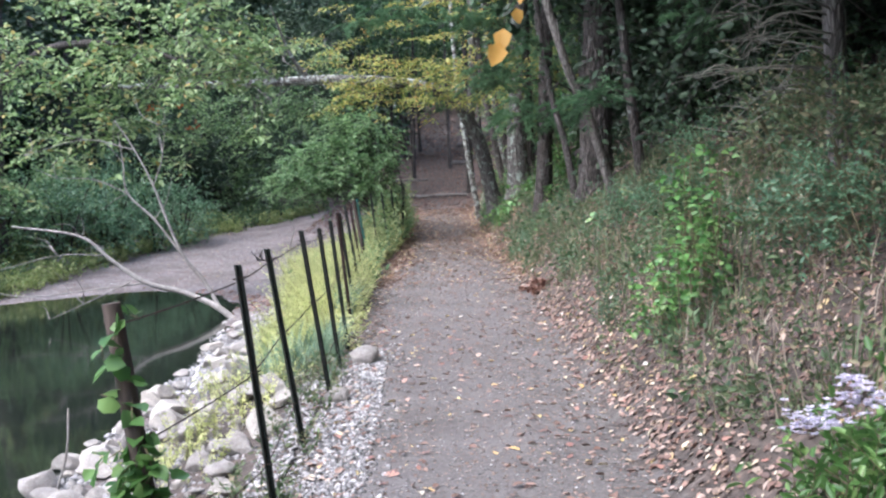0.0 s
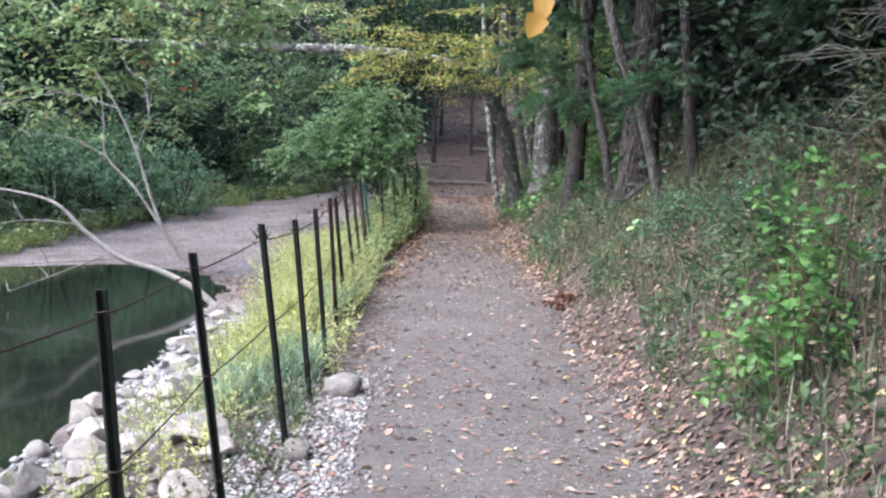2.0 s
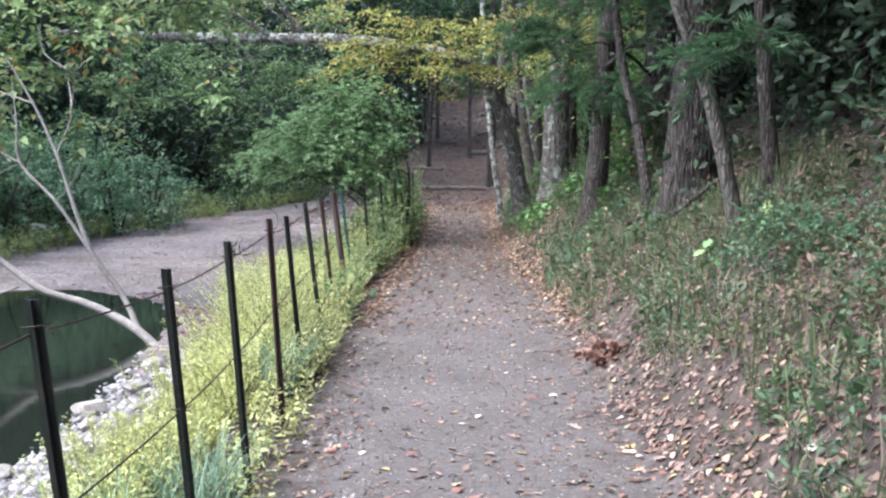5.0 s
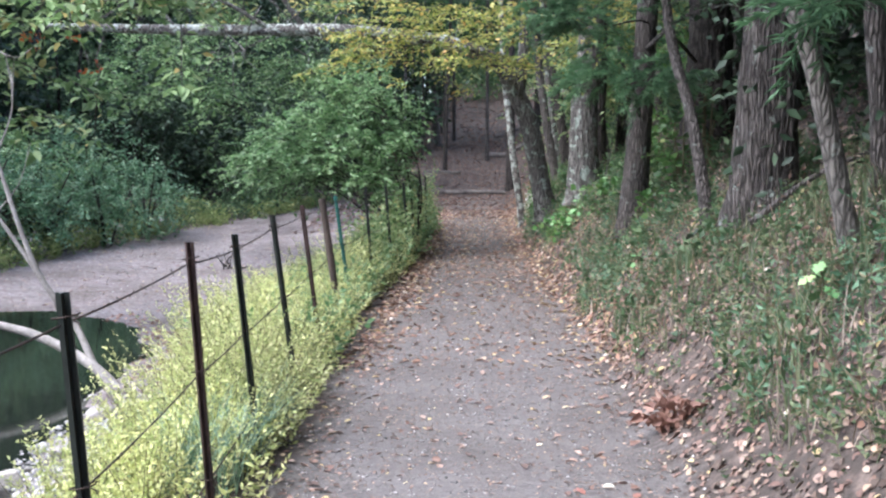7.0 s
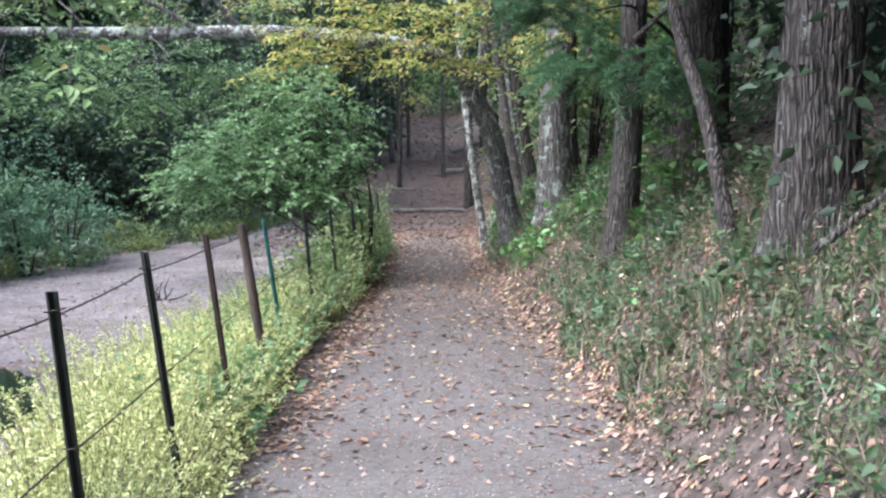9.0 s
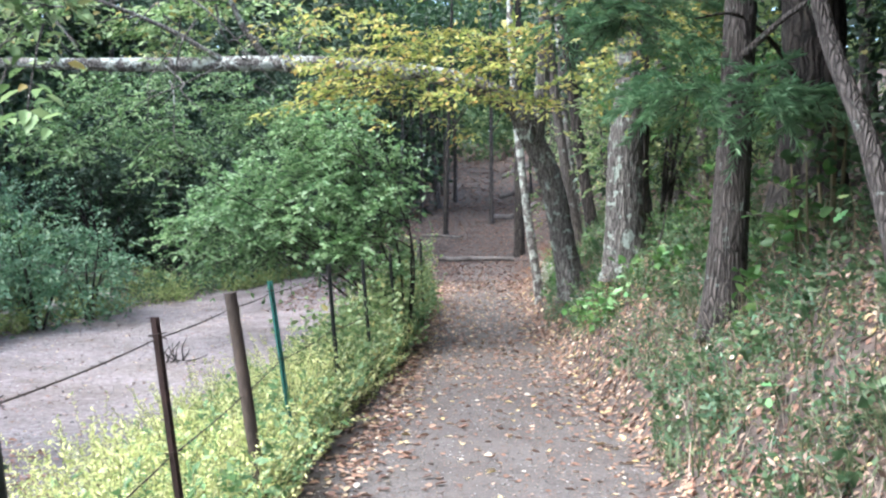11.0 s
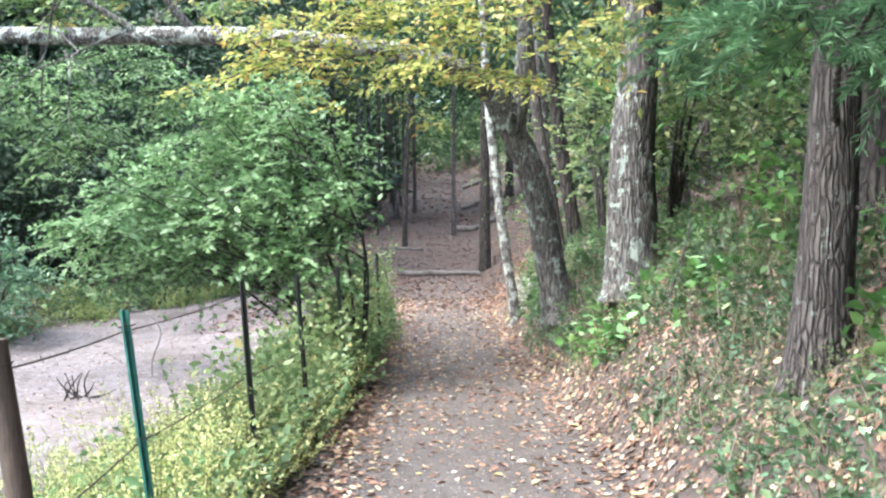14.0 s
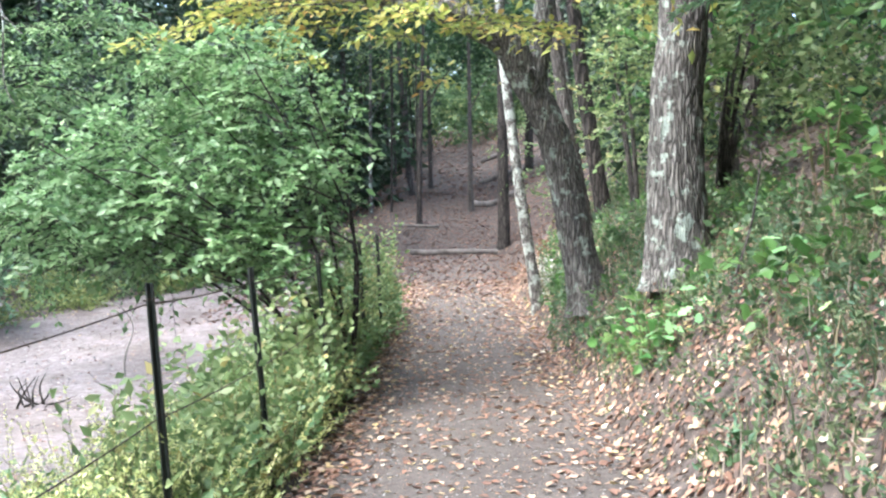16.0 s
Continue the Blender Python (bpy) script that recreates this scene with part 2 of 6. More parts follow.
LEAF_SPROUT = leaf_material("leaf_sprout", [(0, (0.07, 0.19, 0.05)), (0.6, (0.15, 0.33, 0.1)), (1, (0.27, 0.44, 0.16))], 0.4, 0.4)
LEAF_GRASS = leaf_material("leaf_bank_grass", [(0, (0.07, 0.12, 0.06)), (0.5, (0.13, 0.19, 0.09)), (0.85, (0.22, 0.25, 0.14)), (1, (0.3, 0.24, 0.16))], 0.38, 0.6)
LEAF_BLUE = leaf_material("leaf_blue_grass", [(0, (0.07, 0.16, 0.09)), (1, (0.17, 0.3, 0.18))], 0.35, 0.5)
LEAF_MINT = leaf_material("leaf_pale_grass", [(0, (0.13, 0.23, 0.15)), (0.6, (0.24, 0.36, 0.25)), (1, (0.38, 0.48, 0.34))], 0.3, 0.5)
LEAF_NEEDLE = leaf_material("needle_pine", [(0, (0.095, 0.21, 0.11)), (1, (0.23, 0.41, 0.22))], 0.4, 0.5)
LEAF_RED = leaf_material("leaf_red_orange", [(0, (0.35, 0.06, 0.03)), (1, (0.6, 0.2, 0.06))], 0.45)
LEAF_FALLEN = leaf_material("leaf_fallen", [(0, (0.12, 0.08, 0.068)), (0.3, (0.2, 0.12, 0.098)), (0.6, (0.3, 0.2, 0.165)), (0.85, (0.43, 0.33, 0.285)), (0.94, (0.55, 0.43, 0.2)), (1, (0.66, 0.61, 0.56))], 0.12, 0.65)
LEAF_DRY = leaf_material("leaf_dry_brown", [(0, (0.12, 0.08, 0.062)), (0.6, (0.27, 0.185, 0.148)), (1, (0.43, 0.33, 0.27))], 0.15, 0.75)
PETAL = leaf_material("petal_pale_violet", [(0, (0.52, 0.49, 0.68)), (1, (0.8, 0.78, 0.88))], 0.4, 0.6)


def bark_material(name, crack, plate, pale, lichen, amount, scale=15.0, stretch=0.16, depth=1.0):
    """Bark of raised plates between dark cracks, with patches of lichen."""
    m, nt, b = nodes_of(name)
    co = nt.nodes.new("ShaderNodeTexCoord").outputs["Object"]
    wob = nt.nodes.new("ShaderNodeTexNoise")
    wob.inputs["Scale"].default_value, wob.inputs["Detail"].default_value = 6.0, 6.0
    nt.links.new(co, wob.inputs["Vector"])
    mp = nt.nodes.new("ShaderNodeMapping")
    mp.inputs["Scale"].default_value = (scale, scale, scale * stretch)
    nt.links.new(co, mp.inputs[0])
    vm = nt.nodes.new("ShaderNodeVectorMath")
    vm.operation = "MULTIPLY_ADD"
    vm.inputs[1].default_value = (1.5, 1.5, 1.5)
    nt.links.new(wob.outputs["Color"], vm.inputs[0])
    nt.links.new(mp.outputs[0], vm.inputs[2])
    vor = nt.nodes.new("ShaderNodeTexVoronoi")
    vor.feature = "DISTANCE_TO_EDGE"
    vor.inputs["Scale"].default_value = 1.0
    nt.links.new(vm.outputs[0], vor.inputs["Vector"])
    plates = ramp(nt, vor.outputs["Distance"], [(0.01, crack), (0.12, plate), (0.45, pale)])
    grain = noise_out(nt, 40, 4, 0.65, (1, 1, 0.25))
    c = mix(nt, 0.6, plates, ramp(nt, grain, [(0.3, (0.5, 0.5, 0.5)), (0.7, (1.35, 1.35, 1.35))]), "MULTIPLY")
    c = mix(nt, 0.5, c, ramp(nt, noise_out(nt, 1.2, 3), [(0.3, (0.6, 0.58, 0.57)), (0.7, (1.25, 1.25, 1.25))]), "MULTIPLY")
    if amount:
        patch_at = ramp(nt, noise_out(nt, 6.5, 6, 0.7), [(0.64 - amount, (0, 0, 0)), (0.69 - amount, (0.85, 0.85, 0.85))])
        c = mix(nt, patch_at, c, mix(nt, 0.5, lichen, ramp(nt, grain, [(0.3, (0.55, 0.55, 0.55)), (0.7, (1.25, 1.25, 1.25))]), "MULTIPLY"))
    nt.links.new(c, b.inputs["Base Color"])
    b.inputs["Roughness"].default_value = 0.95
    bump(nt, b, mix(nt, 0.25, ramp(nt, vor.outputs["Distance"], [(0.0, (0, 0, 0)), (0.3, (1, 1, 1))]), grain), depth, 0.03)
    return m


BARK = bark_material("bark_oak", (0.03, 0.026, 0.024), (0.085, 0.075, 0.069), (0.165, 0.15, 0.14), (0.25, 0.29, 0.26), 0.035, 38.0, 0.1, 0.9)
BARK_DARK = bark_material("bark_dark_plated", (0.01, 0.009, 0.008), (0.04, 0.034, 0.03), (0.085, 0.072, 0.064), (0.2, 0.22, 0.2), 0.0)
BARK_PALE = bark_material("bark_grey_lichen", (0.04, 0.037, 0.034), (0.125, 0.118, 0.11), (0.225, 0.215, 0.2), (0.33, 0.39, 0.345), 0.085, 32, 0.11, 0.8)
LIMB_PALE = bark_material("bark_limb_pale", (0.04, 0.036, 0.034), (0.14, 0.13, 0.12), (0.24, 0.228, 0.213), (0.42, 0.46, 0.42), 0.15, 26, 0.3, 0.7)
BARK_YOUNG = bark_material("bark_young_grey", (0.07, 0.064, 0.058), (0.17, 0.158, 0.145), (0.26, 0.245, 0.225), (0.3, 0.33, 0.3), 0.02, 30, 0.2, 0.5)
WOOD_DEAD = rough_material("wood_bleached", [(0.3, (0.16, 0.145, 0.135)), (0.6, (0.34, 0.32, 0.3)), (0.8, (0.5, 0.48, 0.45))], 4.0, 0.9, 0.4, 0.01)
LOG_WOOD = rough_material("wood_weathered_log", [(0.3, (0.06, 0.052, 0.047)), (0.7, (0.2, 0.18, 0.165))], 4.0, 0.9, 0.6, 0.02)
ROCK = rough_material("rock_grey", [(0.25, (0.28, 0.265, 0.255)), (0.5, (0.41, 0.39, 0.37)), (0.75, (0.56, 0.535, 0.51))], 2.2, 0.9, 0.9, 0.05, vary=0.6)
METAL_DARK = rough_material("painted_steel_dark", [(0.3, (0.012, 0.018, 0.014)), (0.65, (0.03, 0.035, 0.03)), (0.78, (0.12, 0.07, 0.05))], 6.0, 0.5, 0.3, 0.004, metal=0.3)
METAL_GREEN = rough_material("painted_steel_green", [(0.3, (0.015, 0.09, 0.075)), (0.7, (0.04, 0.18, 0.15))], 6.0, 0.5, 0.3, 0.004, metal=0.2)
METAL_RUST = rough_material("rusted_steel", [(0.3, (0.025, 0.018, 0.016)), (0.5, (0.05, 0.03, 0.027)), (0.75, (0.1, 0.055, 0.047))], 5.0, 0.75, 0.4, 0.004, metal=0.2)
POST_WOOD = rough_material("post_wood_brown", [(0.3, (0.03, 0.024, 0.02)), (0.7, (0.1, 0.075, 0.062))], 5.0, 0.9, 0.6, 0.01, (3, 3, 0.6))
WIRE = rough_material("wire_rusty", [(0.3, (0.03, 0.025, 0.022)), (0.7, (0.09, 0.06, 0.05))], 9.0, 0.7, 0.2, 0.002, metal=0.5)


def ground_material():
    """Trodden gravel, sand and leaf litter, mixed by where each lies."""
    m, nt, b = nodes_of("ground_mixed")
    at = {}
    for k in ("trodden", "sandy", "earth_shade"):
        a = nt.nodes.new("ShaderNodeAttribute")
        a.attribute_name = k
        at[k] = a.outputs["Fac"]
    fine = noise_out(nt, 60, 4, 0.7)
    mid = noise_out(nt, 9, 5, 0.7)
    big = noise_out(nt, 1.3, 4, 0.6)
    vor = nt.nodes.new("ShaderNodeTexVoronoi")
    vor.inputs["Scale"].default_value = 55
    nt.links.new(nt.nodes.new("ShaderNodeTexCoord").outputs["Object"], vor.inputs["Vector"])
    gravel = ramp(nt, fine, [(0.25, (0.09, 0.083, 0.081)), (0.5, (0.152, 0.142, 0.139)), (0.65, (0.2, 0.188, 0.184)), (0.82, (0.33, 0.315, 0.31))])
    gravel = mix(nt, 0.2, gravel, ramp(nt, vor.outputs["Distance"], [(0.0, (1.25, 1.25, 1.25)), (0.5, (0.55, 0.55, 0.55))]), "MULTIPLY")
    gravel = mix(nt, 0.8, gravel, ramp(nt, big, [(0.3, (0.72, 0.69, 0.66)), (0.7, (1.15, 1.14, 1.14))]), "MULTIPLY")
    gravel = mix(nt, 0.7, gravel, ramp(nt, noise_out(nt, 18, 5, 0.75), [(0.35, (0.6, 0.57, 0.55)), (0.5, (1, 1, 1)), (0.7, (1.2, 1.2, 1.2))]), "MULTIPLY")
    # Browner earth towards the woods, with the trees' shade darkened in as well.
    gravel = mix(nt, at["earth_shade"], gravel, mix(nt, 1.0, gravel, (0.7, 0.66, 0.62), "MULTIPLY"))
    litter = ramp(nt, mid, [(0.25, (0.028, 0.023, 0.02)), (0.5, (0.07, 0.056, 0.048)), (0.62, (0.13, 0.1, 0.086)), (0.8, (0.23, 0.185, 0.16))])
    sand = mix(nt, 0.5, ramp(nt, mid, [(0.3, (0.15, 0.133, 0.132)), (0.55, (0.235, 0.213, 0.213)), (0.75, (0.32, 0.295, 0.295))]), ramp(nt, fine, [(0.3, (0.6, 0.6, 0.6)), (0.7, (1.2, 1.2, 1.2))]), "MULTIPLY")
    edge = nt.nodes.new("ShaderNodeMath")
    edge.operation = "ADD"
    half = nt.nodes.new("ShaderNodeMath")
    half.operation = "MULTIPLY_ADD"
    half.inputs[1].default_value, half.inputs[2].default_value = 0.9, -0.45
    nt.links.new(mid, half.inputs[0])
    nt.links.new(at["trodden"], edge.inputs[0])
    nt.links.new(half.outputs[0], edge.inputs[1])
    sand = mix(nt, 0.7, sand, ramp(nt, noise_out(nt, 0.8, 6, 0.7), [(0.38, (0.55, 0.48, 0.44)), (0.5, (0.95, 0.92, 0.92)), (0.62, (1.15, 1.14, 1.17))]), "MULTIPLY")
    sand = mix(nt, 0.8, sand, ramp(nt, noise_out(nt, 14, 6, 0.8), [(0.38, (0.5, 0.44, 0.4)), (0.5, (1, 1, 1)), (0.66, (1.35, 1.35, 1.37))]), "MULTIPLY")
    hard = ramp(nt, edge.outputs[0], [(0.35, (0, 0, 0)), (0.65, (1, 1, 1))])
    c = mix(nt, at["sandy"], litter, sand)
    c = mix(nt, hard, c, gravel)
    nt.links.new(c, b.inputs["Base Color"])
    b.inputs["Roughness"].default_value = 0.95
    bump(nt, b, mix(nt, 0.5, fine, mid), 0.9, 0.03)
    return m


GROUND = ground_material()


def water_material():
    m, nt, b = nodes_of("pond_water")
    b.inputs["Base Color"].default_value = (0.012, 0.016, 0.012, 1)
    b.inputs["Roughness"].default_value = 0.06
    b.inputs["IOR"].default_value = 1.33
    bump(nt, b, noise_out(nt, 3, 3, 0.6), 0.06, 0.02)
    return m


WATER = water_material()

# ---- the lie of the land ----
WATER_Z = -0.6


def lerp(y, *pairs):
    return np.interp(y, [p[0] for p in pairs], [p[1] for p in pairs])


def fence_x(y):
    return lerp(y, (0, -0.83), (5, -0.84), (7.5, -0.88), (9, -0.93), (11.3, -1.06), (13.7, -1.12), (15.4, -1.2), (18.4, -1.33), (20.4, -1.29), (22, -1.2), (24.2, -1.12), (27, -1.07), (32, -1.02))


def edge_left(y):
    return lerp(y, (0, -0.78), (10, -0.78), (14, -0.98), (22, -1.0), (32, -1.02), (44, -1.3))


def edge_right(y):
    return lerp(y, (0, 1.0), (20, 1.0), (26, 0.92), (33, 0.82), (44, 1.1))


def rise(y):
    return lerp(y, (22, 0), (25, 0.05), (28, 0.12), (32, 0.28), (36, 0.45), (44, 0.72), (56, 2.15), (110, 10), (400, 16))


def sand_edge(y):
    """x at which the beach ends and the brush begins."""
    return lerp(y, (18, -16), (22, -9.8), (31, -9.2), (36, -7.6), (42, -5.8), (50, -3))


def pond_depth(x, y):
    """How far a place lies inside the pond's edge (outside: minus)."""
    near = lerp(y, (-20, -2.6), (8, -2.95), (13, -3.05), (16, -3.4), (19, -3.8), (21, -4.5), (23, -6.5))
    far = lerp(x, (-60, 17), (-20, 18.5), (-12, 20.2), (-9, 21.2), (-7, 22.6), (-5.5, 22.9), (-4.4, 22.2))
    return np.minimum(near - x, (far - y) * 0.8)


def ease(t):
    t = np.clip(t, 0, 1)
    return t * t * (3 - 2 * t)


def height(x, y):
    x, y = np.asarray(x, float), np.asarray(y, float)
    up = rise(y)
    e = np.maximum(x - edge_right(y), 0)
    e = e - 0.13 * (1 - np.exp(-e / 0.13)) * lerp(y, (8, 0.5), (16, 1.0))
    steep = lerp(y, (0, 0.5), (7, 0.6), (14, 0.95), (20, 1.1), (26, 1.7), (33, 2.0), (44, 0.6), (60, 0.1))
    cap = lerp(y, (0, 0.9), (14, 1.2), (33, 1.1), (50, 0.6))
    right = cap * (1 - np.exp(-steep * e / cap)) + lerp(y, (0, 0.28), (14, 0.4), (60, 0.3)) * np.minimum(e, 22)
    s = pond_depth(x, y)
    low = np.where(s > 0, WATER_Z - 0.22 * np.minimum(s, 5), WATER_Z + 0.035 * np.minimum(-s, 12))
    brush = np.maximum(sand_edge(y) - x, 0) * np.where(y > 19, 1, 0)
    low = low + 0.5 * ease(brush / 1.5) + 0.28 * np.clip(brush - 1, 0, 25)
    shore = np.maximum(-36 - x, -16 - y)
    low = np.maximum(low, WATER_Z - 0.5 + 0.2 * np.clip(shore, 0, 30))
    d = np.maximum(fence_x(y) - 0.05 - x, 0)
    wide = lerp(y, (0, 1.9), (13, 1.95), (20, 2.6), (26, 3.2), (40, 4))
    bank = -0.62 * ease(d / wide)
    left = np.maximum(np.minimum(bank, 0), low)
    left = np.where(d > wide, low, left)
    left = np.where(d > 0, np.maximum(left, low), 0)
    left = left * np.where(y > 32, np.clip((46 - y) / 14, 0, 1), 1)
    crown = -0.025 * (x / 1.0) ** 2 * (np.abs(x) < 1.3)
    z = np.where(x > edge_right(y), right, np.where(d > 0, left, crown)) + up * np.where(x < -2.5, np.clip(1 + (x + 2.5) / 6, 0.35, 1), 1)
    rough = 0.03 * np.sin(3.1 * x + 1.7 * y) * np.sin(2.3 * y - 1.1 * x) + 0.015 * np.sin(7.7 * x + 2) * np.sin(6.1 * y)
    off = np.clip(np.maximum(x - edge_right(y), edge_left(y) - x) * 2, 0.12, 1) * np.where(x < -1.6, 0.3, 1)
    return z + rough * off


def steps(*runs):
    out = [runs[0][0]]
    for a, b, d in runs:
        out += list(np.arange(1, int(round((b - a) / d)) + 1) * d + a)
    return np.array(out)


def build_ground():
    xs = np.concatenate([-np.geomspace(1500, 16, 22), steps((-15, -6, 0.3), (-6, 4, 0.08), (4, 14, 0.4)), np.geomspace(15, 1500, 22)])
    ys = np.concatenate([-np.geomspace(1500, 6, 18), steps((-5, 1, 0.4), (1, 34, 0.1), (34, 60, 0.4), (60, 110, 1.5)), np.geomspace(113, 1500, 18)])
    X, Y = np.meshgrid(xs, ys, indexing="ij")
    Z = height(X, Y)
    V = np.stack([X, Y, Z], -1).reshape(-1, 3)
    i, j = np.meshgrid(np.arange(len(xs) - 1), np.arange(len(ys) - 1), indexing="ij")
    m = len(ys)
    F = np.stack([i * m + j, (i + 1) * m + j, (i + 1) * m + j + 1, i * m + j + 1], -1).reshape(-1, 4)
    cx, cy = V[F][:, :, 0].mean(1), V[F][:, :, 1].mean(1)
    on_path = (cx > edge_left(cy) - 0.15) & (cx < edge_right(cy) + 0.1) & (cy < 46)
    s = pond_depth(cx, cy)
    on_sand = (cx < fence_x(cy) - 1.7) & (cx > sand_edge(cy)) & (cy > 12) & (cy < 44) & (s < 2)
    x, y = V[:, 0], V[:, 1]
    wave = 0.07 * np.sin(2.1 * y + 1) + 0.06 * np.sin(5.3 * y) + 0.04 * np.sin(11.7 * y + 2)
    trod = np.clip(0.5 + np.minimum(x - edge_left(y) + wave, edge_right(y) - x + wave[::-1]) / 0.75, 0, 1) * np.clip((47 - y) / 10, 0.0, 1)
    shore = np.clip((fence_x(y) - 1.2 - x) / 0.8, 0, 1) * np.clip((x - sand_edge(y)) / 0.6 + 0.5, 0, 1) * np.clip((46 - y) / 4, 0, 1)
    for name, label, pick in (("path", "grey trodden gravel footpath strewn with fallen leaves", on_path), ("beach", "pinkish-brown sandy pond shore with scattered leaves", on_sand & ~on_path), ("ground", "brown forest floor of leaf litter and soil", ~on_path & ~on_sand)):
        f = F[pick]
        used, inv = np.unique(f, return_inverse=True)
        me = np_mesh(name, V[used], inv.reshape(-1, 4), True)
        for key, val in (("trodden", trod), ("sandy", shore), ("earth_shade", np.clip((y - 15) / 7, 0, 1))):
            me.attributes.new(key, "FLOAT", "POINT").data.foreach_set("value", val[used].astype(np.float32))
        tagged(put(name, me, GROUND), label, "ground", kind="structure")


build_ground()
wv = np.array([(x, y, WATER_Z) for x in np.linspace(-60, -2.2, 30) for y in np.linspace(-30, 24, 30)])
wi, wj = np.meshgrid(np.arange(29), np.arange(29), indexing="ij")
wf = np.stack([wi * 30 + wj, (wi + 1) * 30 + wj, (wi + 1) * 30 + wj + 1, wi * 30 + wj + 1], -1).reshape(-1, 4)
tagged(put("water", np_mesh("water", wv, wf, True), WATER), "still dark pond water mirroring the trees", "pond", kind="structure")


def on_ground(x, y, lift=0.0):
    return np.stack([np.asarray(x, float), np.asarray(y, float), height(x, y) + lift], -1)


# ---- the fence ----
def build_fence():
    fence = thing("fence", (-1, 4, 0), "wire fence of dark steel posts leaning towards the pond", "fence")
    # y, x of the top, x of the foot, z of the top, look
    spec = [(3.62, -1.15, -1.02, 1.13, "wood"), (4.81, -0.97, -0.84, 1.15, "dark"), (6.16, -1.04, -0.89, 1.14, "dark"), (7.55, -1.02, -0.88, 1.18, "dark"),
            (8.72, -1.03, -0.92, 1.14, "dark"), (9.78, -1.05, -0.95, 1.16, "dark"), (11.3, -1.13, -1.05, 1.19, "rust"), (12.5, -1.23, -1.11, 1.15, "dark"),
            (13.75, -1.28, -1.12, 1.2, "dark"), (15.4, -1.36, -1.21, 1.21, "rust"), (17.0, -1.44, -1.26, 1.22, "wood"), (18.35, -1.5, -1.33, 1.22, "green"),
            (20.35, -1.41, -1.29, 1.28, "dark"), (22.0, -1.28, -1.18, 1.28, "dark"), (24.2, -1.19, -1.1, 1.3, "dark"), (27.0, -1.12, -1.07, 1.34, "dark"), (28.5, -1.05, -1.01, 1.4, "dark")]
    tops = []
    for i, (y, xt, x, zt, look_of) in enumerate(spec):
        z = float(height(x, y))
        up = Vector((xt - x, 0.03 * math.sin(i * 1.7), zt - z))
        h = up.length
        up = up.normalized()
        bm = bmesh.new()
        if look_of == "wood":
            v, f = tube([Vector((0, 0, 0)) + up * t for t in np.linspace(-0.3, h, 9)], [0.038, 0.034], 10, 0.06, 7, seed=i)
            me = Geo().add(v, f).add(np.array([v[-10:].mean(0)] + list(v[-10:])), np.array([[0, k + 1, (k + 1) % 10 + 1] for k in range(10)])).mesh("post")
            mat = POST_WOOD
        else:
            w, t, g = 0.0175, 0.005, 0.03
            prof = [(-w, -t), (-t * 0.7, -t), (-t * 0.7, -g), (t * 0.7, -g), (t * 0.7, -t), (w, -t), (w, t), (-w, t)]
            rings = []
            for s in (-0.3, h):
                rings.append([bm.verts.new(Vector((a, b, 0)) + up * s) for a, b in prof])
            for k in range(8):
                bm.faces.new((rings[0][k], rings[0][(k + 1) % 8], rings[1][(k + 1) % 8], rings[1][k]))
            bm.faces.new(rings[1])
            n = int(h / 0.055)
            for k in range(n):
                c = up * (0.05 + k * 0.055)
                made = bmesh.ops.create_cube(bm, size=1, matrix=Matrix.Translation(c + Vector((0, t + 0.004, 0))) @ Matrix.Diagonal((0.014, 0.009, 0.012, 1)))
            me = bpy.data.meshes.new("post")
            bm.to_mesh(me)
            mat = {"green": METAL_GREEN, "rust": METAL_RUST}.get(look_of, METAL_DARK)
        bm.free()
        ob = put("post", me, mat, None, {"wood": "round weathered brown wooden post", "green": "teal-green painted steel post", "rust": "reddish-brown rusted steel post"}.get(look_of, "black studded steel post"))
        ob.rotation_euler = (0, 0, math.sin(i * 5.1) * 0.3)
        ob.location = (x, y, z)
        ob.parent = fence
        ob.matrix_parent_inverse = fence.matrix_basis.inverted()
        for share in (0.93, 0.56, 0.2):
            clip = Geo().add(*tube([Vector((0.05 * math.cos(a), 0.045 * math.sin(a), 0.004 * k)) * 0.7 + up * h * share for k, a in enumerate(np.linspace(0, 6.5, 12))], [0.0022], 5))
            c = put("wire_clip", clip.mesh("wire_clip"), WIRE)
            c.parent = ob
        tops.append((Vector((x, y, z)), up, h))
    for share in (0.93, 0.56, 0.2):
        for (a, ua, ha), (b, ub, hb) in zip(tops[:-1], tops[1:]):
            p, q = a + ua * ha * share, b + ub * hb * share
            span = (q - p).length
            pts = [p.lerp(q, t) + Vector((-0.012, 0, -0.006 * span * 4 * t * (1 - t))) for t in np.linspace(0, 1, 9)]
            g = Geo().add(*tube(pts, [0.0035], 5))
            for t in np.arange(0.1 / span, 1, 0.14 / span):
                c = np.array(p.lerp(q, float(t)) + Vector((-0.012, 0, -0.006 * span * 4 * float(t) * (1 - float(t)))))
                d = rng.normal(0, 1, 3)
                d = d / np.linalg.norm(d) * 0.014
                g.add(*tube([c - d, c + d], [0.0016], 3))
            put("wire", g.mesh("wire"), WIRE, fence, "rusty barbed wire")
    return fence


build_fence()


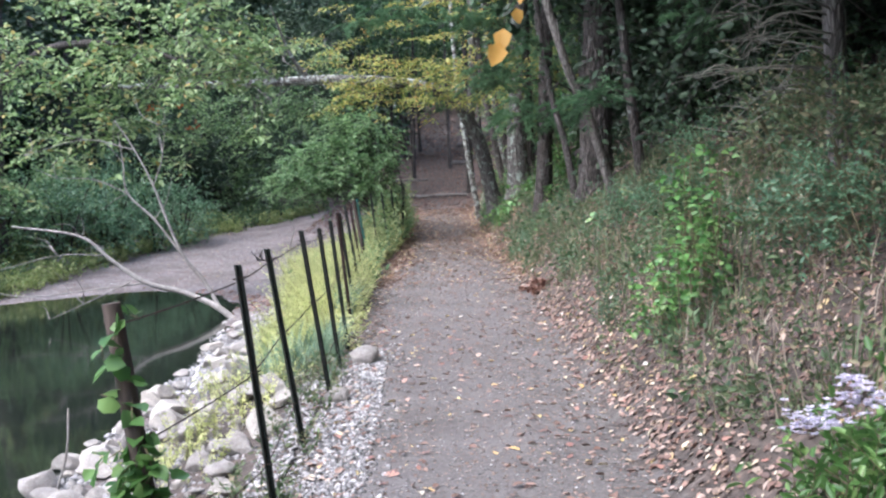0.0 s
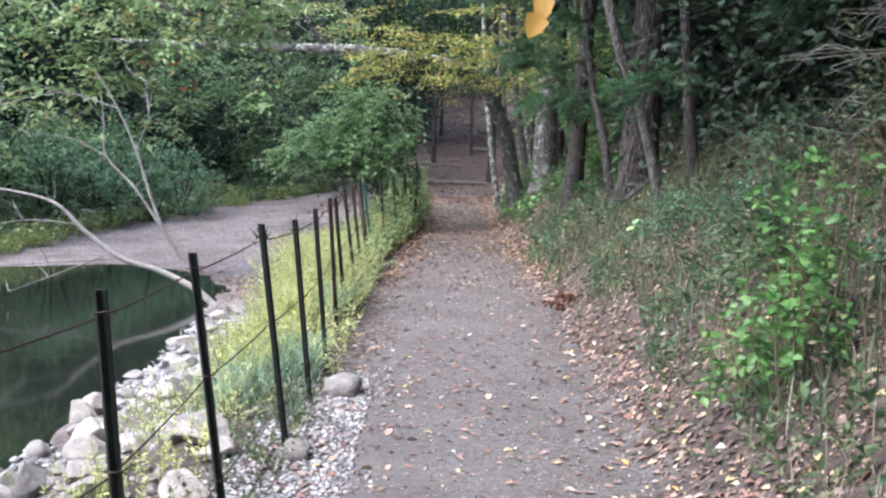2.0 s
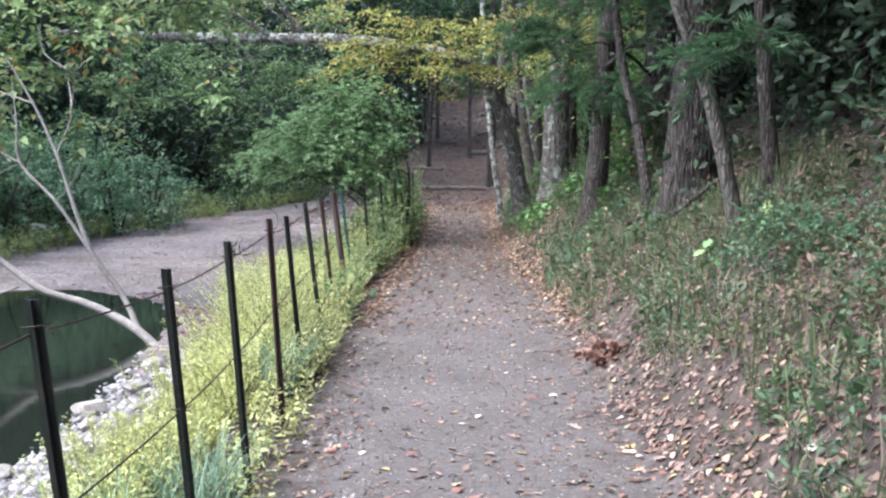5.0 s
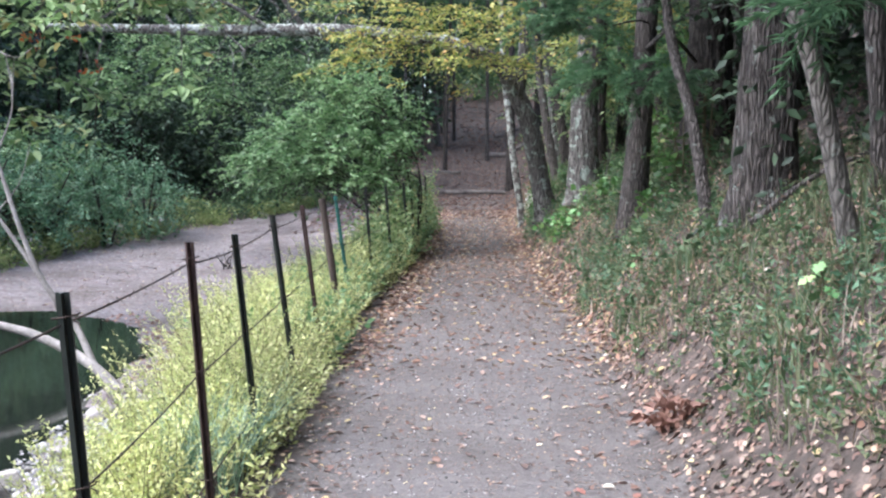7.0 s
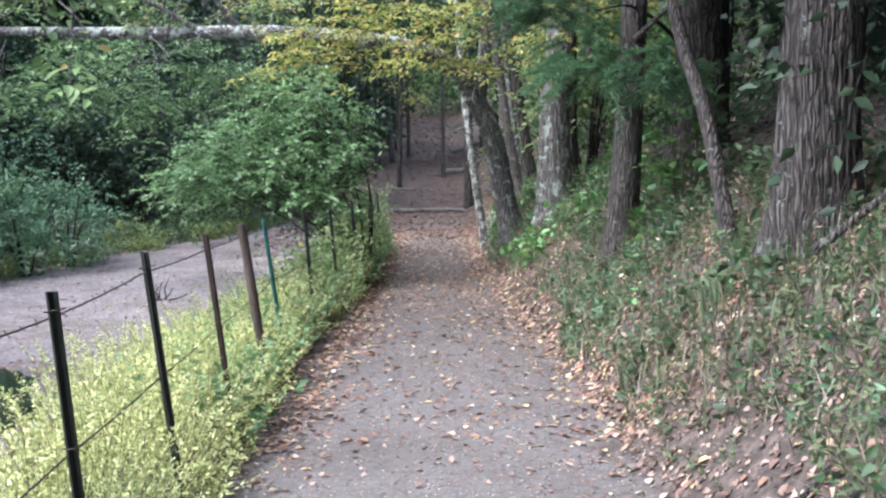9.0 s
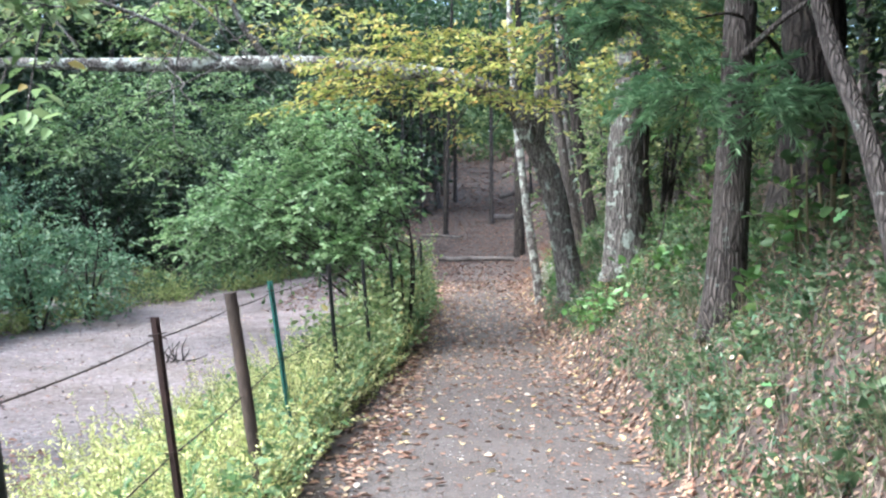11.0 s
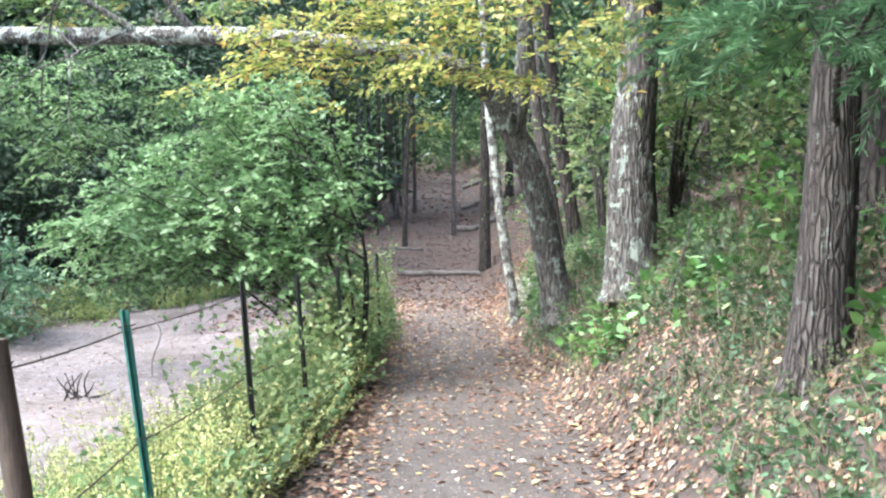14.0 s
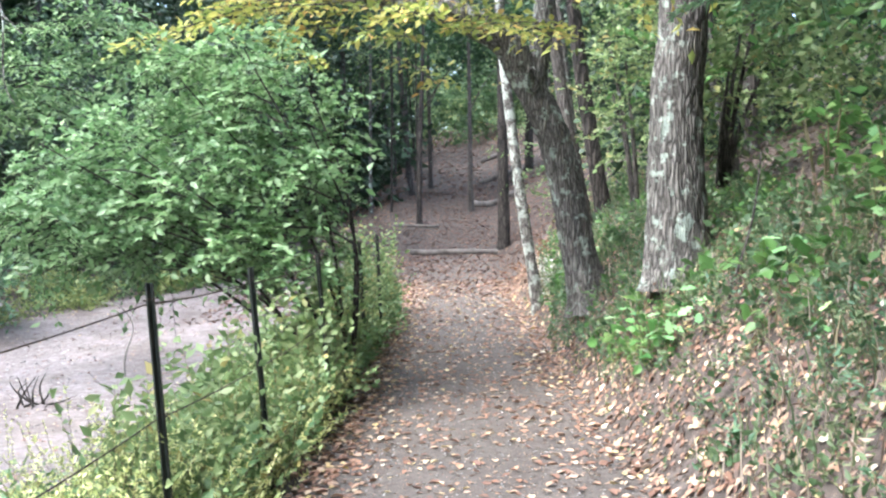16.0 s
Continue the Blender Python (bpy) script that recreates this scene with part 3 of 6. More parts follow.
# ---- trees ----
def tree(name, label, pts, radii, bark, sides=14, furrow=0.12, ridges=9, flare=0.5, limbs=(), crown=None, group="", rings=None, category="tree"):
    """A tree: trunk, limbs of (points, radii), and crown = (leaf material, list of (centre, radii, twigs, leaf size))."""
    base = pts[0]
    z = float(height(base[0], base[1])) if base[2] is None else base[2]
    pts = [(base[0], base[1], z - 0.12)] + [tuple(p) for p in pts[1:]]
    root = thing(name, (base[0], base[1], z), label, category, group)
    n = rings or max(10, int(sum((Vector(b) - Vector(a)).length for a, b in zip(pts, pts[1:])) / 0.22))
    put("trunk", Geo().add(*tube(curve_through(pts, n), radii, sides, furrow, ridges, flare, base[1])).mesh("trunk", True), bark, root)
    for lp, lr in limbs:
        put("limb", Geo().add(*tube(curve_through(lp, max(8, 5 * len(lp))), lr, 8, 0.08, 5)).mesh("limb", True), bark, root)
    if crown:
        lg, tg = Geo(), Geo()
        for centre, rad, twigs, size in crown[1]:
            p, w = blob(twigs, centre, rad)
            sprays(lg, tg, p, w, size * 5.5, 9, size)
        put("crown", lg.mesh("crown"), crown[0], root)
        stuff(put("twig_spray", tg.mesh("twig_spray"), bark, root))
    return root


def build_trees():
    H = lambda x, y: float(height(x, y))
    tree("oak_tree", "thick oak with deeply furrowed grey-brown bark on the bank", [(2.2, 15.4, None), (2.22, 15.4, 2.0), (2.36, 15.4, 4.5), (2.6, 15.3, 9), (2.8, 15.2, 13)], [0.235, 0.215, 0.18, 0.11],
         BARK, 96, 0.11, 34, 0.3, rings=330, crown=(LEAF_DARK, [((2.8, 15.5, 11), (4, 4, 2.5), 700, 0.2)]))
    tree("leaning_sapling", "thin grey sapling leaning over the bank", [(2.14, 13.2, None), (1.85, 13.05, 2.0), (1.5, 12.9, 2.9), (1.05, 12.7, 4.6), (0.7, 12.5, 6.5)], [0.055, 0.05, 0.03],
         BARK_YOUNG, 14, 0.06, 6, 0.4, limbs=[([(1.75, 13.0, 2.3), (1.5, 12.8, 2.75), (1.42, 12.7, 3.3)], [0.014, 0.005])])
    tree("thin_tree", "slim dark tree trunk on the wooded bank", [(2.6, 14.0, None), (2.42, 13.9, 3.0), (2.2, 13.8, 6), (2.2, 13.8, 9)], [0.065, 0.055, 0.03], BARK, 12, 0.1, 7, 0.4)
    tree("sapling", "slender brown sapling rising from the bank", [(2.06, 16.6, None), (1.95, 16.9, 1.9), (1.78, 17.3, 2.9), (1.6, 17.6, 5), (1.5, 17.8, 7.5)], [0.06, 0.05, 0.02], BARK, 12, 0.1, 7, 0.4)
    tree("bank_tree", "grey-brown tree trunk with rough bark beside vines", [(1.81, 19.8, None), (1.9, 19.8, 1.9), (1.97, 19.8, 3.3), (2.06, 19.8, 5), (2.1, 19.8, 10)], [0.165, 0.125, 0.11, 0.07], BARK, 72, 0.04, 36, 0.3, rings=200, limbs=[([(1.9, 19.75, 2.1), (1.75, 19.3, 2.35), (1.7, 18.8, 2.5), (1.55, 18.4, 2.45)], [0.022, 0.008]), ([(1.95, 19.7, 2.9), (2.3, 19.2, 3.2), (2.8, 18.9, 3.3)], [0.03, 0.01]), ([(1.88, 19.8, 1.7), (2.3, 19.5, 1.6), (2.7, 19.3, 1.35)], [0.014, 0.005])])
    tree("pine_tree", "dark pine trunk on the wooded bank", [(3.05, 21.6, None), (3.1, 21.6, 4), (3.15, 21.6, 12)], [0.32, 0.27, 0.15], BARK_DARK, 24, 0.12, 14, 0.3, limbs=[([(2.8, 21.1, 2.9), (2.4, 20.4, 3.1), (1.9, 19.6, 3.2), (1.5, 19.2, 3.1)], [0.025, 0.008]), ([(2.8, 21.1, 2.2), (2.6, 20.5, 2.3), (2.3, 19.8, 2.1)], [0.018, 0.005]), ([(2.85, 21.2, 3.6), (3.3, 20.8, 3.8), (3.9, 20.5, 3.7)], [0.025, 0.008])])
    tree("lichen_tree", "straight grey trunk spotted with pale lichen", [(1.76, 25.0, None), (1.76, 25.0, 2.5), (1.86, 25.0, 3.9), (2.05, 25.0, 11)], [0.28, 0.22, 0.2, 0.13], BARK_PALE, 64, 0.09, 24, 0.3, rings=200, limbs=[([(1.78, 25.2, 3.9), (1.3, 25, 4.4), (0.9, 24.8, 4.6)], [0.03, 0.01]), ([(1.75, 25.2, 3.2), (2.2, 25, 3.6), (2.8, 24.9, 3.7)], [0.03, 0.01])])
    tree("thin_tree", "thin grey tree trunk behind the lichen-spotted one", [(3.05, 28, None), (2.75, 28, 3.6), (2.5, 28, 7)], [0.08, 0.06, 0.03], BARK_PALE, 12, 0.08, 6, 0.3)
    tree("forest_tree", "dark rough trunk close behind a lichen-spotted one", [(2.15, 26.3, None), (2.12, 26.3, 3), (2.2, 26.3, 10)], [0.18, 0.15, 0.08], BARK_DARK, 18, 0.1, 10, 0.3)
    tree("arching_tree", "old tree arching over the path with a lichen-covered limb", [(1.36, 27.5, None), (1.22, 27.5, 1.1), (0.99, 27.5, 2.3), (0.64, 27.5, 3.1), (0.42, 27.5, 3.48), (-0.2, 27.5, 3.8)],
         [0.21, 0.175, 0.165, 0.16, 0.15, 0.14], BARK_PALE, 48, 0.1, 16, 0.5, rings=120,
         limbs=[([(0.75, 27.5, 2.9), (0.88, 27.6, 4.0), (0.92, 27.7, 6), (0.8, 27.7, 9)], [0.13, 0.1, 0.05]), ([(-3.3, 27.5, 4.2), (-3.7, 27.3, 4.8), (-4.1, 27, 6.0)], [0.06, 0.045, 0.02]), ([(-4.0, 27.4, 4.2), (-4.9, 27.1, 4.7), (-6.5, 26.6, 5.3)], [0.05, 0.035, 0.02])])
    lg, tg = Geo(), Geo()
    for k in range(78):
        a = np.array([rng.uniform(-2.4, 1.1), rng.uniform(25.6, 27.4), 0])
        a[2] = 3.45 + 0.22 * (k % 6) + rng.normal(0, 0.08) - 0.1 * abs(a[0])
        plume(lg, tg, a, (rng.normal(-0.55, 0.55), rng.normal(-0.7, 0.35), rng.normal(-0.02, 0.12)), rng.uniform(0.6, 1.15), 0.1, 0.55)
    for k in range(36):
        a = np.array([rng.uniform(-2.6, 2.2), rng.uniform(25.4, 28), rng.uniform(4.8, 7.0)])
        plume(lg, tg, a, (rng.normal(-0.3, 0.8), rng.normal(-0.6, 0.5), 0.05), rng.uniform(0.8, 1.4), 0.11, 0.55)
    tree_root = bpy.data.objects["arching_tree"]
    put("limb", Geo().add(*tube(curve_through([(0.1, 27.5, 3.68), (-0.2, 27.5, 3.8), (-1.0, 27.5, 3.98), (-2.7, 27.5, 4.14), (-5.4, 27.4, 4.14), (-8.5, 27.2, 4.2)], 130), [0.14, 0.135, 0.13, 0.125, 0.1, 0.05], 32, 0.08, 9)).mesh("limb", True), LIMB_PALE, tree_root, "long pale limb blotched with lichen")
    put("crown", lg.mesh("crown"), LEAF_YELLOW, tree_root, "yellow autumn leaves in flat layered sprays")
    stuff(put("twig_spray", tg.mesh("twig_spray"), BARK, tree_root))
    arch = bpy.data.objects["arching_tree"]
    ring = [(0.72 + 0.06 * math.cos(a), 27.32 - 0.02 * math.sin(a), 3.02 + 0.12 * math.sin(a)) for a in np.linspace(0, 6.283, 18)]
    put("knot", Geo().add(*tube(ring, [0.026], 8, 0.1, 5)).mesh("knot", True), BARK_PALE, arch, "ring-shaped scar of a lost limb")
    for x, y, r in ((4.2, 11.5, 0.1), (5.6, 14.5, 0.17), (4.6, 17.5, 0.09), (7.6, 20.5, 0.26), (6.4, 24, 0.13), (5.0, 9, 0.12), (8.2, 15.5, 0.16), (4.0, 21.5, 0.1), (9.5, 27, 0.2), (6.0, 30, 0.14), (4.4, 26, 0.08), (3.9, 30.5, 0.09)):
        lean = 0.12 * math.sin(y * 3)
        tree("forest_tree", "grey-brown forest trunk on the wooded slope", [(x, y, None), (x + lean, y, H(x, y) + 2.5), (x + lean * 2, y, H(x, y) + 6), (x + lean * 2, y, 13)], [r, r * 0.85, r * 0.55], BARK, 16, 0.1, 9, 0.3, limbs=[([(x + lean, y, H(x, y) + 2.6), (x + lean - 0.5, y - 0.3, H(x, y) + 2.9), (x + lean - 1.1, y - 0.4, H(x, y) + 2.8)], [0.02, 0.006])])
    for x, y, dx, r, mt in ((1.75, 31, -0.4, 0.1, BARK), (2.05, 31.5, -0.35, 0.12, BARK_DARK), (1.95, 33, -0.3, 0.07, BARK_PALE), (1.0, 30.5, -0.33, 0.08, LIMB_PALE), (1.15, 45, 0, 0.16, BARK_DARK)):
        tree("forest_tree", "pale slender trunk spotted with lichen" if mt in (BARK_PALE, LIMB_PALE) else "dark rough forest trunk beside the path", [(x, y, None), (x + dx, y, H(x, y) + 2.3), (x + dx * 1.6, y, H(x, y) + 5), (x + dx * 1.8, y, 11)], [r, r * 0.85, r * 0.5], mt, 14, 0.1, 8, 0.3)


build_trees()


def build_slope_trees():
    for i in range(7):
        x, y = rng.uniform(-3.5, 6.0), rng.uniform(48, 72)
        r = rng.uniform(0.05, 0.13)
        z = float(height(x, y))
        d = rng.normal(0, 0.35, 2)
        tree("slope_tree", "slender bare brown trunk on the leafy far slope", [(x, y, None), (x + d[0] * 0.4, y + d[1] * 0.4, z + 3), (x + d[0], y + d[1], z + 6), (x + d[0] * 1.5, y, z + 11)], [r, r * 0.85, r * 0.6, r * 0.3], (BARK, BARK_DARK, BARK_PALE)[i % 3], 9, 0.08, 5, 0.4, group="far slope trees",
             limbs=[([(x + d[0] * 0.5, y, z + 3.6), (x + d[0] + 0.5, y - 0.2, z + 4.5), (x + d[0] + 0.9, y - 0.3, z + 5.0)], [r * 0.3, r * 0.12])])


build_slope_trees()


def slope_saplings():
    """Thin bare saplings on the slope at the end of the path."""
    n = 0
    while n < 8:
        x, y = rng.uniform(-5, 6), rng.uniform(52, 92)
        if abs(x - 0.2) < 0.9 + 0.004 * y:
            continue
        z = float(height(x, y))
        r = rng.uniform(0.03, 0.09)
        lean = rng.normal(0, 0.25)
        tree("slope_sapling", "thin dark sapling on the leafy slope", [(x, y, None), (x + lean * 0.4, y, z + 3), (x + lean, y, z + 7)], [r, r * 0.7, r * 0.4], BARK_DARK, 8, 0.05, 5, 0.2, group="slope saplings")
        n += 1


slope_saplings()


def far_woods():
    """Trunks of the wood on the slopes."""
    spots = []
    while len(spots) < 158:
        x, y = (rng.uniform(-30, 34), rng.uniform(10, 105)) if len(spots) < 130 else (rng.uniform(-9, 12), rng.uniform(52, 112))
        if y < 34 and x < 3.4 and x > -12 or abs(x - 0.2) < 1.3 + 0.01 * y or (y < 30 and x < -6 and pond_depth(x, y) > -6):
            continue
        if x < sand_edge(y) + 2 and y < 42 and x > -14 or -10 < x < -1.2 and y < 56:
            continue
        spots.append((x, y))
    kinds = []
    for k, (r, mt) in enumerate(((0.16, BARK_DARK), (0.11, BARK), (0.22, BARK_DARK), (0.07, BARK), (0.13, BARK))):
        b = np.cumsum(rng.normal(0, 0.12, (5, 2)), 0)
        pts = [(0, 0, -0.3), (b[0, 0], b[0, 1], 2), (b[1, 0], b[1, 1], 5), (b[2, 0], b[2, 1], 9), (b[3, 0], b[3, 1], 14)]
        root = thing("forest_tree", (0, 0, 0), "tall dark forest trunk on the leaf-strewn slope", "tree", "forest trunks")
        put("trunk", Geo().add(*tube(curve_through(pts, 15), [r, r * 0.85, r * 0.6], 10, 0.1, 8, 0.3, k)).mesh("trunk", True), mt, root)
        lg, tg = Geo(), Geo()
        for c in range(3):
            p, w = blob(30, (b[3, 0] + rng.normal(0, 0.8), b[3, 1] + rng.normal(0, 0.8), rng.uniform(8, 13)), (2.2, 2.2, 1.3))
            sprays(lg, None, p, w, 1.5, 8, 0.36)
        put("crown", lg.mesh("crown"), (LEAF_DARK, LEAF_GREEN, LEAF_LIGHT)[k % 3], root)
        kinds.append(root)
    for i, (x, y) in enumerate(spots):
        m = pose(x, y, float(height(x, y)), 0, 0, rng.uniform(0, 360)) @ Matrix.Scale(rng.uniform(0.8, 1.15), 4)
        if i < len(kinds):
            kinds[i].matrix_basis = m
        else:
            copy_thing(kinds[i % len(kinds)], pose(x, y, float(height(x, y)), 0, 0, rng.uniform(0, 360)))


far_woods()


def shrub(name, label, x, y, w, h, material, twigs=160, size=0.09, bark=BARK, group="", lift=0.0, category="shrub", width=0.5):
    """A bush: several stems and leafy twigs in uneven clumps down to the ground."""
    z = float(height(x, y))
    root = thing(name, (x, y, z), label, category, group)
    lg, tg = Geo(), Geo()
    p, way = blob(twigs, (x, y, z + lift + h * 0.52), (w * 0.5, w * 0.5, h * 0.5), 11)
    p[:, 2] = np.maximum(p[:, 2], height(p[:, 0], p[:, 1]) + 0.04)
    sprays(lg, tg, p, way + np.array([0, 0, 0.25]), size * (5 if width < 0.6 else 2.2), 9 if width < 0.6 else 4, size, width, fine=size > 0.06 and x > 0, level=0.6 if x > 0 else 0.15)
    for k in range(5):
        a = rng.uniform(0, 6.28)
        e = np.array([x + math.cos(a) * w * 0.33, y + math.sin(a) * w * 0.33, z + lift + h * rng.uniform(0.5, 0.9)])
        b = np.array([x + math.cos(a) * 0.08, y + math.sin(a) * 0.08, z - 0.05])
        put("stem", Geo().add(*tube(curve_through([b, (b * 0.6 + e * 0.4) + np.array([0, 0, 0.1 * h]), e], 8), [0.016 * h, 0.006 * h], 6)).mesh("stem", True), bark, root)
    put("foliage", lg.mesh("foliage"), material, root)
    stuff(put("twig_spray", tg.mesh("twig_spray"), bark, root))
    return root


def build_left_foliage():
    # the tall shrub that leans over the fence
    z = float(height(-1.0, 25))
    root = thing("overhanging_shrub", (-1.0, 25, z), "tall leafy green shrub leaning over the fence", "shrub")
    lg, tg = Geo(), Geo()
    for c, r, n in (((-2.5, 25.0, 2.05), (1.35, 1.1, 0.75), 420), ((-1.55, 25.1, 2.1), (0.6, 1.0, 0.75), 250), ((-3.5, 24.9, 1.75), (0.75, 0.9, 0.55), 210), ((-2.0, 25.0, 2.75), (0.75, 0.7, 0.4), 150), ((-1.75, 25.0, 1.2), (0.7, 0.9, 0.4), 150), ((-2.7, 24.8, 1.35), (0.8, 0.8, 0.35), 110)):
        p, w = blob(n, c, r, 18, 0.17)
        sprays(lg, tg, p, w * np.array([1, 1, 0.5]) + np.array([-0.25, -0.1, 0.1]), 0.42, 11, 0.088, 0.55, 0.35, False, 1.0, 0.7)
    z = float(height(-1.0, 25))
    for e in ((-1.8, 24.6, 2.95), (-2.6, 24.3, 2.1), (-3.4, 24.4, 2.2), (-1.4, 25.2, 2.8), (-3.0, 24.6, 1.6), (-3.9, 24.9, 1.8), (-2.3, 24.5, 2.7), (-1.25, 24.3, 2.3)):
        b = np.array([-0.98 + rng.normal(0, 0.05), 25.0 + rng.normal(0, 0.35), z - 0.1])
        e = np.array(e)
        mid = b * 0.5 + e * 0.5 + np.array([0.22, 0, 0.2])
        put("stem", Geo().add(*tube(curve_through([b, mid, e], 14), [0.018, 0.006], 7)).mesh("stem", True), BARK_DARK, root)
        for k in range(3):
            a = mid + (e - mid) * rng.uniform(0.0, 0.7)
            put("stem", Geo().add(*tube(curve_through([a, a + np.array([-0.25, rng.normal(0, 0.2), 0.12]), a + np.array([-0.6, rng.normal(0, 0.35), 0.15])], 8), [0.01, 0.004], 5)).mesh("stem", True), BARK_DARK, root)
    put("foliage", lg.mesh("foliage"), LEAF_SHRUB, root)
    stuff(put("twig_spray", tg.mesh("twig_spray"), BARK_DARK, root))

    # leafy boughs hanging below and above the pale limb
    for name_of, mat, leaf, hubs, lab in (("hanging_boughs", LEAF_BACK, 0.115, (((-5.9, 28.6, 3.3), 12), ((-4.9, 28.4, 2.95), 12), ((-5.2, 28.9, 3.7), 10), ((-3.7, 29, 3.5), 13), ((-6.9, 28.5, 3.1), 10), ((-2.7, 29.2, 3.5), 12), ((-6.4, 33, 3.7), 14), ((-5.4, 34, 4.3), 14), ((-7.6, 33, 4.5), 14), ((-4.4, 35, 3.9), 14), ((-6.2, 34.5, 5.2), 14), ((-8.6, 32, 3.7), 12), ((-3.4, 35.5, 4.8), 12)), "drooping green boughs under the pale limb"),
                                          ("upper_boughs", LEAF_OAK, 0.13, (((-6.5, 28.0, 5.2), 18), ((-5.2, 28.2, 4.9), 18), ((-4.0, 28.4, 5.4), 16), ((-3.0, 28.6, 4.8), 10), ((-7.8, 28, 4.8), 10)), "light green boughs above the pale limb")):
        root = thing(name_of, hubs[0][0], lab, "foliage")
        lg, tg = Geo(), Geo()
        for c, n in hubs:
            for _ in range(n):
                plume(lg, tg, np.array(c) + rng.normal(0, 0.25, 3), (rng.normal(0, 0.8), rng.normal(-0.5, 0.5), rng.normal(0, 0.2)), rng.uniform(0.5, 1.1), leaf, 0.55, 0.35, 0.3)
        stuff(put("leaves", lg.mesh("leaves"), mat, root))
        stuff(put("twig_spray", tg.mesh("twig_spray"), BARK_DARK, root))

    # the tree whose light green branches hang over the pond
    tree("pond_oak", "broad oak with light green leaves hanging over the pond", [(-10.8, 25.5, None), (-10.6, 25.3, 3), (-10.2, 25, 6), (-10, 25, 11)], [0.3, 0.25, 0.12], BARK, 20, 0.1, 12, 0.3,
         limbs=[([(-10.4, 25, 4), (-8, 22.5, 4.6), (-5.5, 20.5, 4.2), (-4, 19.6, 3.4)], [0.1, 0.07, 0.02]), ([(-10.4, 25, 5), (-8.5, 22, 6), (-6, 20, 6.5)], [0.1, 0.06, 0.03])],
         )
    lg, tg = Geo(), Geo()
    hubs = [((-8.4, 20.6, 4.3), 14), ((-7.2, 20.2, 3.4), 14), ((-6.2, 20.0, 4.3), 16), ((-5.0, 19.7, 3.7), 15), ((-4.2, 19.5, 4.4), 15), ((-3.6, 19.4, 3.6), 9), ((-6.0, 19.8, 2.75), 9), ((-8.2, 21.0, 2.6), 8), ((-7.0, 21.5, 5.6), 14), ((-4.6, 20.5, 5.5), 14), ((-5.2, 19.9, 2.3), 4)]
    for c, n in hubs:
        for _ in range(n):
            plume(lg, tg, np.array(c) + rng.normal(0, 0.28, 3), (rng.normal(0.2, 0.8), rng.normal(-0.4, 0.6), rng.normal(0.0, 0.25)), rng.uniform(0.6, 1.3), 0.15, 0.55, 0.4, 0.3, 0.2)
    oak = bpy.data.objects["pond_oak"]
    put("crown", lg.mesh("crown"), LEAF_OAK, oak, "light green oak leaves")
    stuff(put("twig_spray", tg.mesh("twig_spray"), BARK, oak))
    twig_root = thing("bare_boughs", (-4.6, 24, 4.2), "grey bare twigs hanging under the pale limb", "branches")
    for i in range(34):
        a = np.array([rng.uniform(-6.5, -2.2), rng.uniform(22.5, 27), rng.uniform(3.6, 4.9)])
        d = np.array([rng.normal(0, 0.7), rng.normal(-0.3, 0.4), rng.uniform(-1.1, 0.1)])
        put("bare_bough", Geo().add(*tube(curve_through([a, a + d * 0.4 + rng.normal(0, 0.12, 3), a + d * 0.75 + rng.normal(0, 0.12, 3), a + d], 10), [0.016, 0.004], 5)).mesh("bare_bough", True), BARK_PALE, twig_root)
    k = 0
    for t in np.linspace(0, 1, 19):
        y = 20.5 + 22 * t + rng.uniform(-0.4, 0.4)
        x = float(sand_edge(y)) - rng.uniform(1.0, 2.4)
        if 34.5 < y < 40:
            continue
        shrub("shrub", "dense green shrub at the edge of the sandy shore", x, y, rng.uniform(1.8, 2.9), rng.uniform(1.2, 2.7), (LEAF_SHRUB, LEAF_BACK, LEAF_SHRUB, LEAF_BLUISH)[k % 4], 240, 0.12, BARK_DARK, "shore shrubs")
        k += 1
    for x, y, w, h in ((-9.4, 29.6, 2.2, 2.3), (-8.5, 31.3, 2.0, 1.9), (-8.1, 32.9, 1.8, 1.8), (-9.9, 27.6, 2.2, 2.2)):
        shrub("bluish_shrub", "full bluish-green shrub behind the sandy shore", x, y, w, h, LEAF_BLUISH, 210, 0.125, BARK_DARK, "shore shrubs")
    for i in range(22):
        y = rng.uniform(19, 48)
        back = rng.uniform(3.5, 13)
        x = float(sand_edge(y)) - back
        # Three in four take the shade-dark leaf colour for dark gaps behind the shore.
        shrub("tall_shrub", "tall thicket behind the shore, mostly in shade-dark leaf colour", x, y, rng.uniform(2.5, 4.5), min(2.0 + 0.4 * back, 6.5) * rng.uniform(0.8, 1.1), LEAF_SHADED if i % 4 else LEAF_GREEN, 230, 0.18, BARK_DARK, "thicket")


build_left_foliage()


# ---- small plants and loose things ----
def patch(name, label, material, x, y, tall, leaves, size, width=0.4, lean=0.35, droop=0.2, category="plants", stem=True, fine=False, spread=1.0, way=None):
    """Many upright leafy stems on the ground, as one piece of stuff."""
    n = len(x)
    lg, tg = Geo(), Geo()
    w = np.array([0, 0, 1.0]) + rng.normal(0, lean, (n, 3)) * np.array([1, 1, 0.2])
    if way is not None:
        w = w + np.array(way)
    sprays(lg, tg if stem else None, on_ground(x, y, -0.02), w, tall, leaves, size, width, droop, fine, spread, 0.5, 0.003)
    root = thing(name, (float(x.mean()), float(y.mean()), float(height(x.mean(), y.mean()))), label, category, kind="stuff")
    stuff(put("leaves", lg.mesh("leaves"), material, root))
    if stem:
        stuff(put("stalks", tg.mesh("stalks"), STALK, root))
    return root


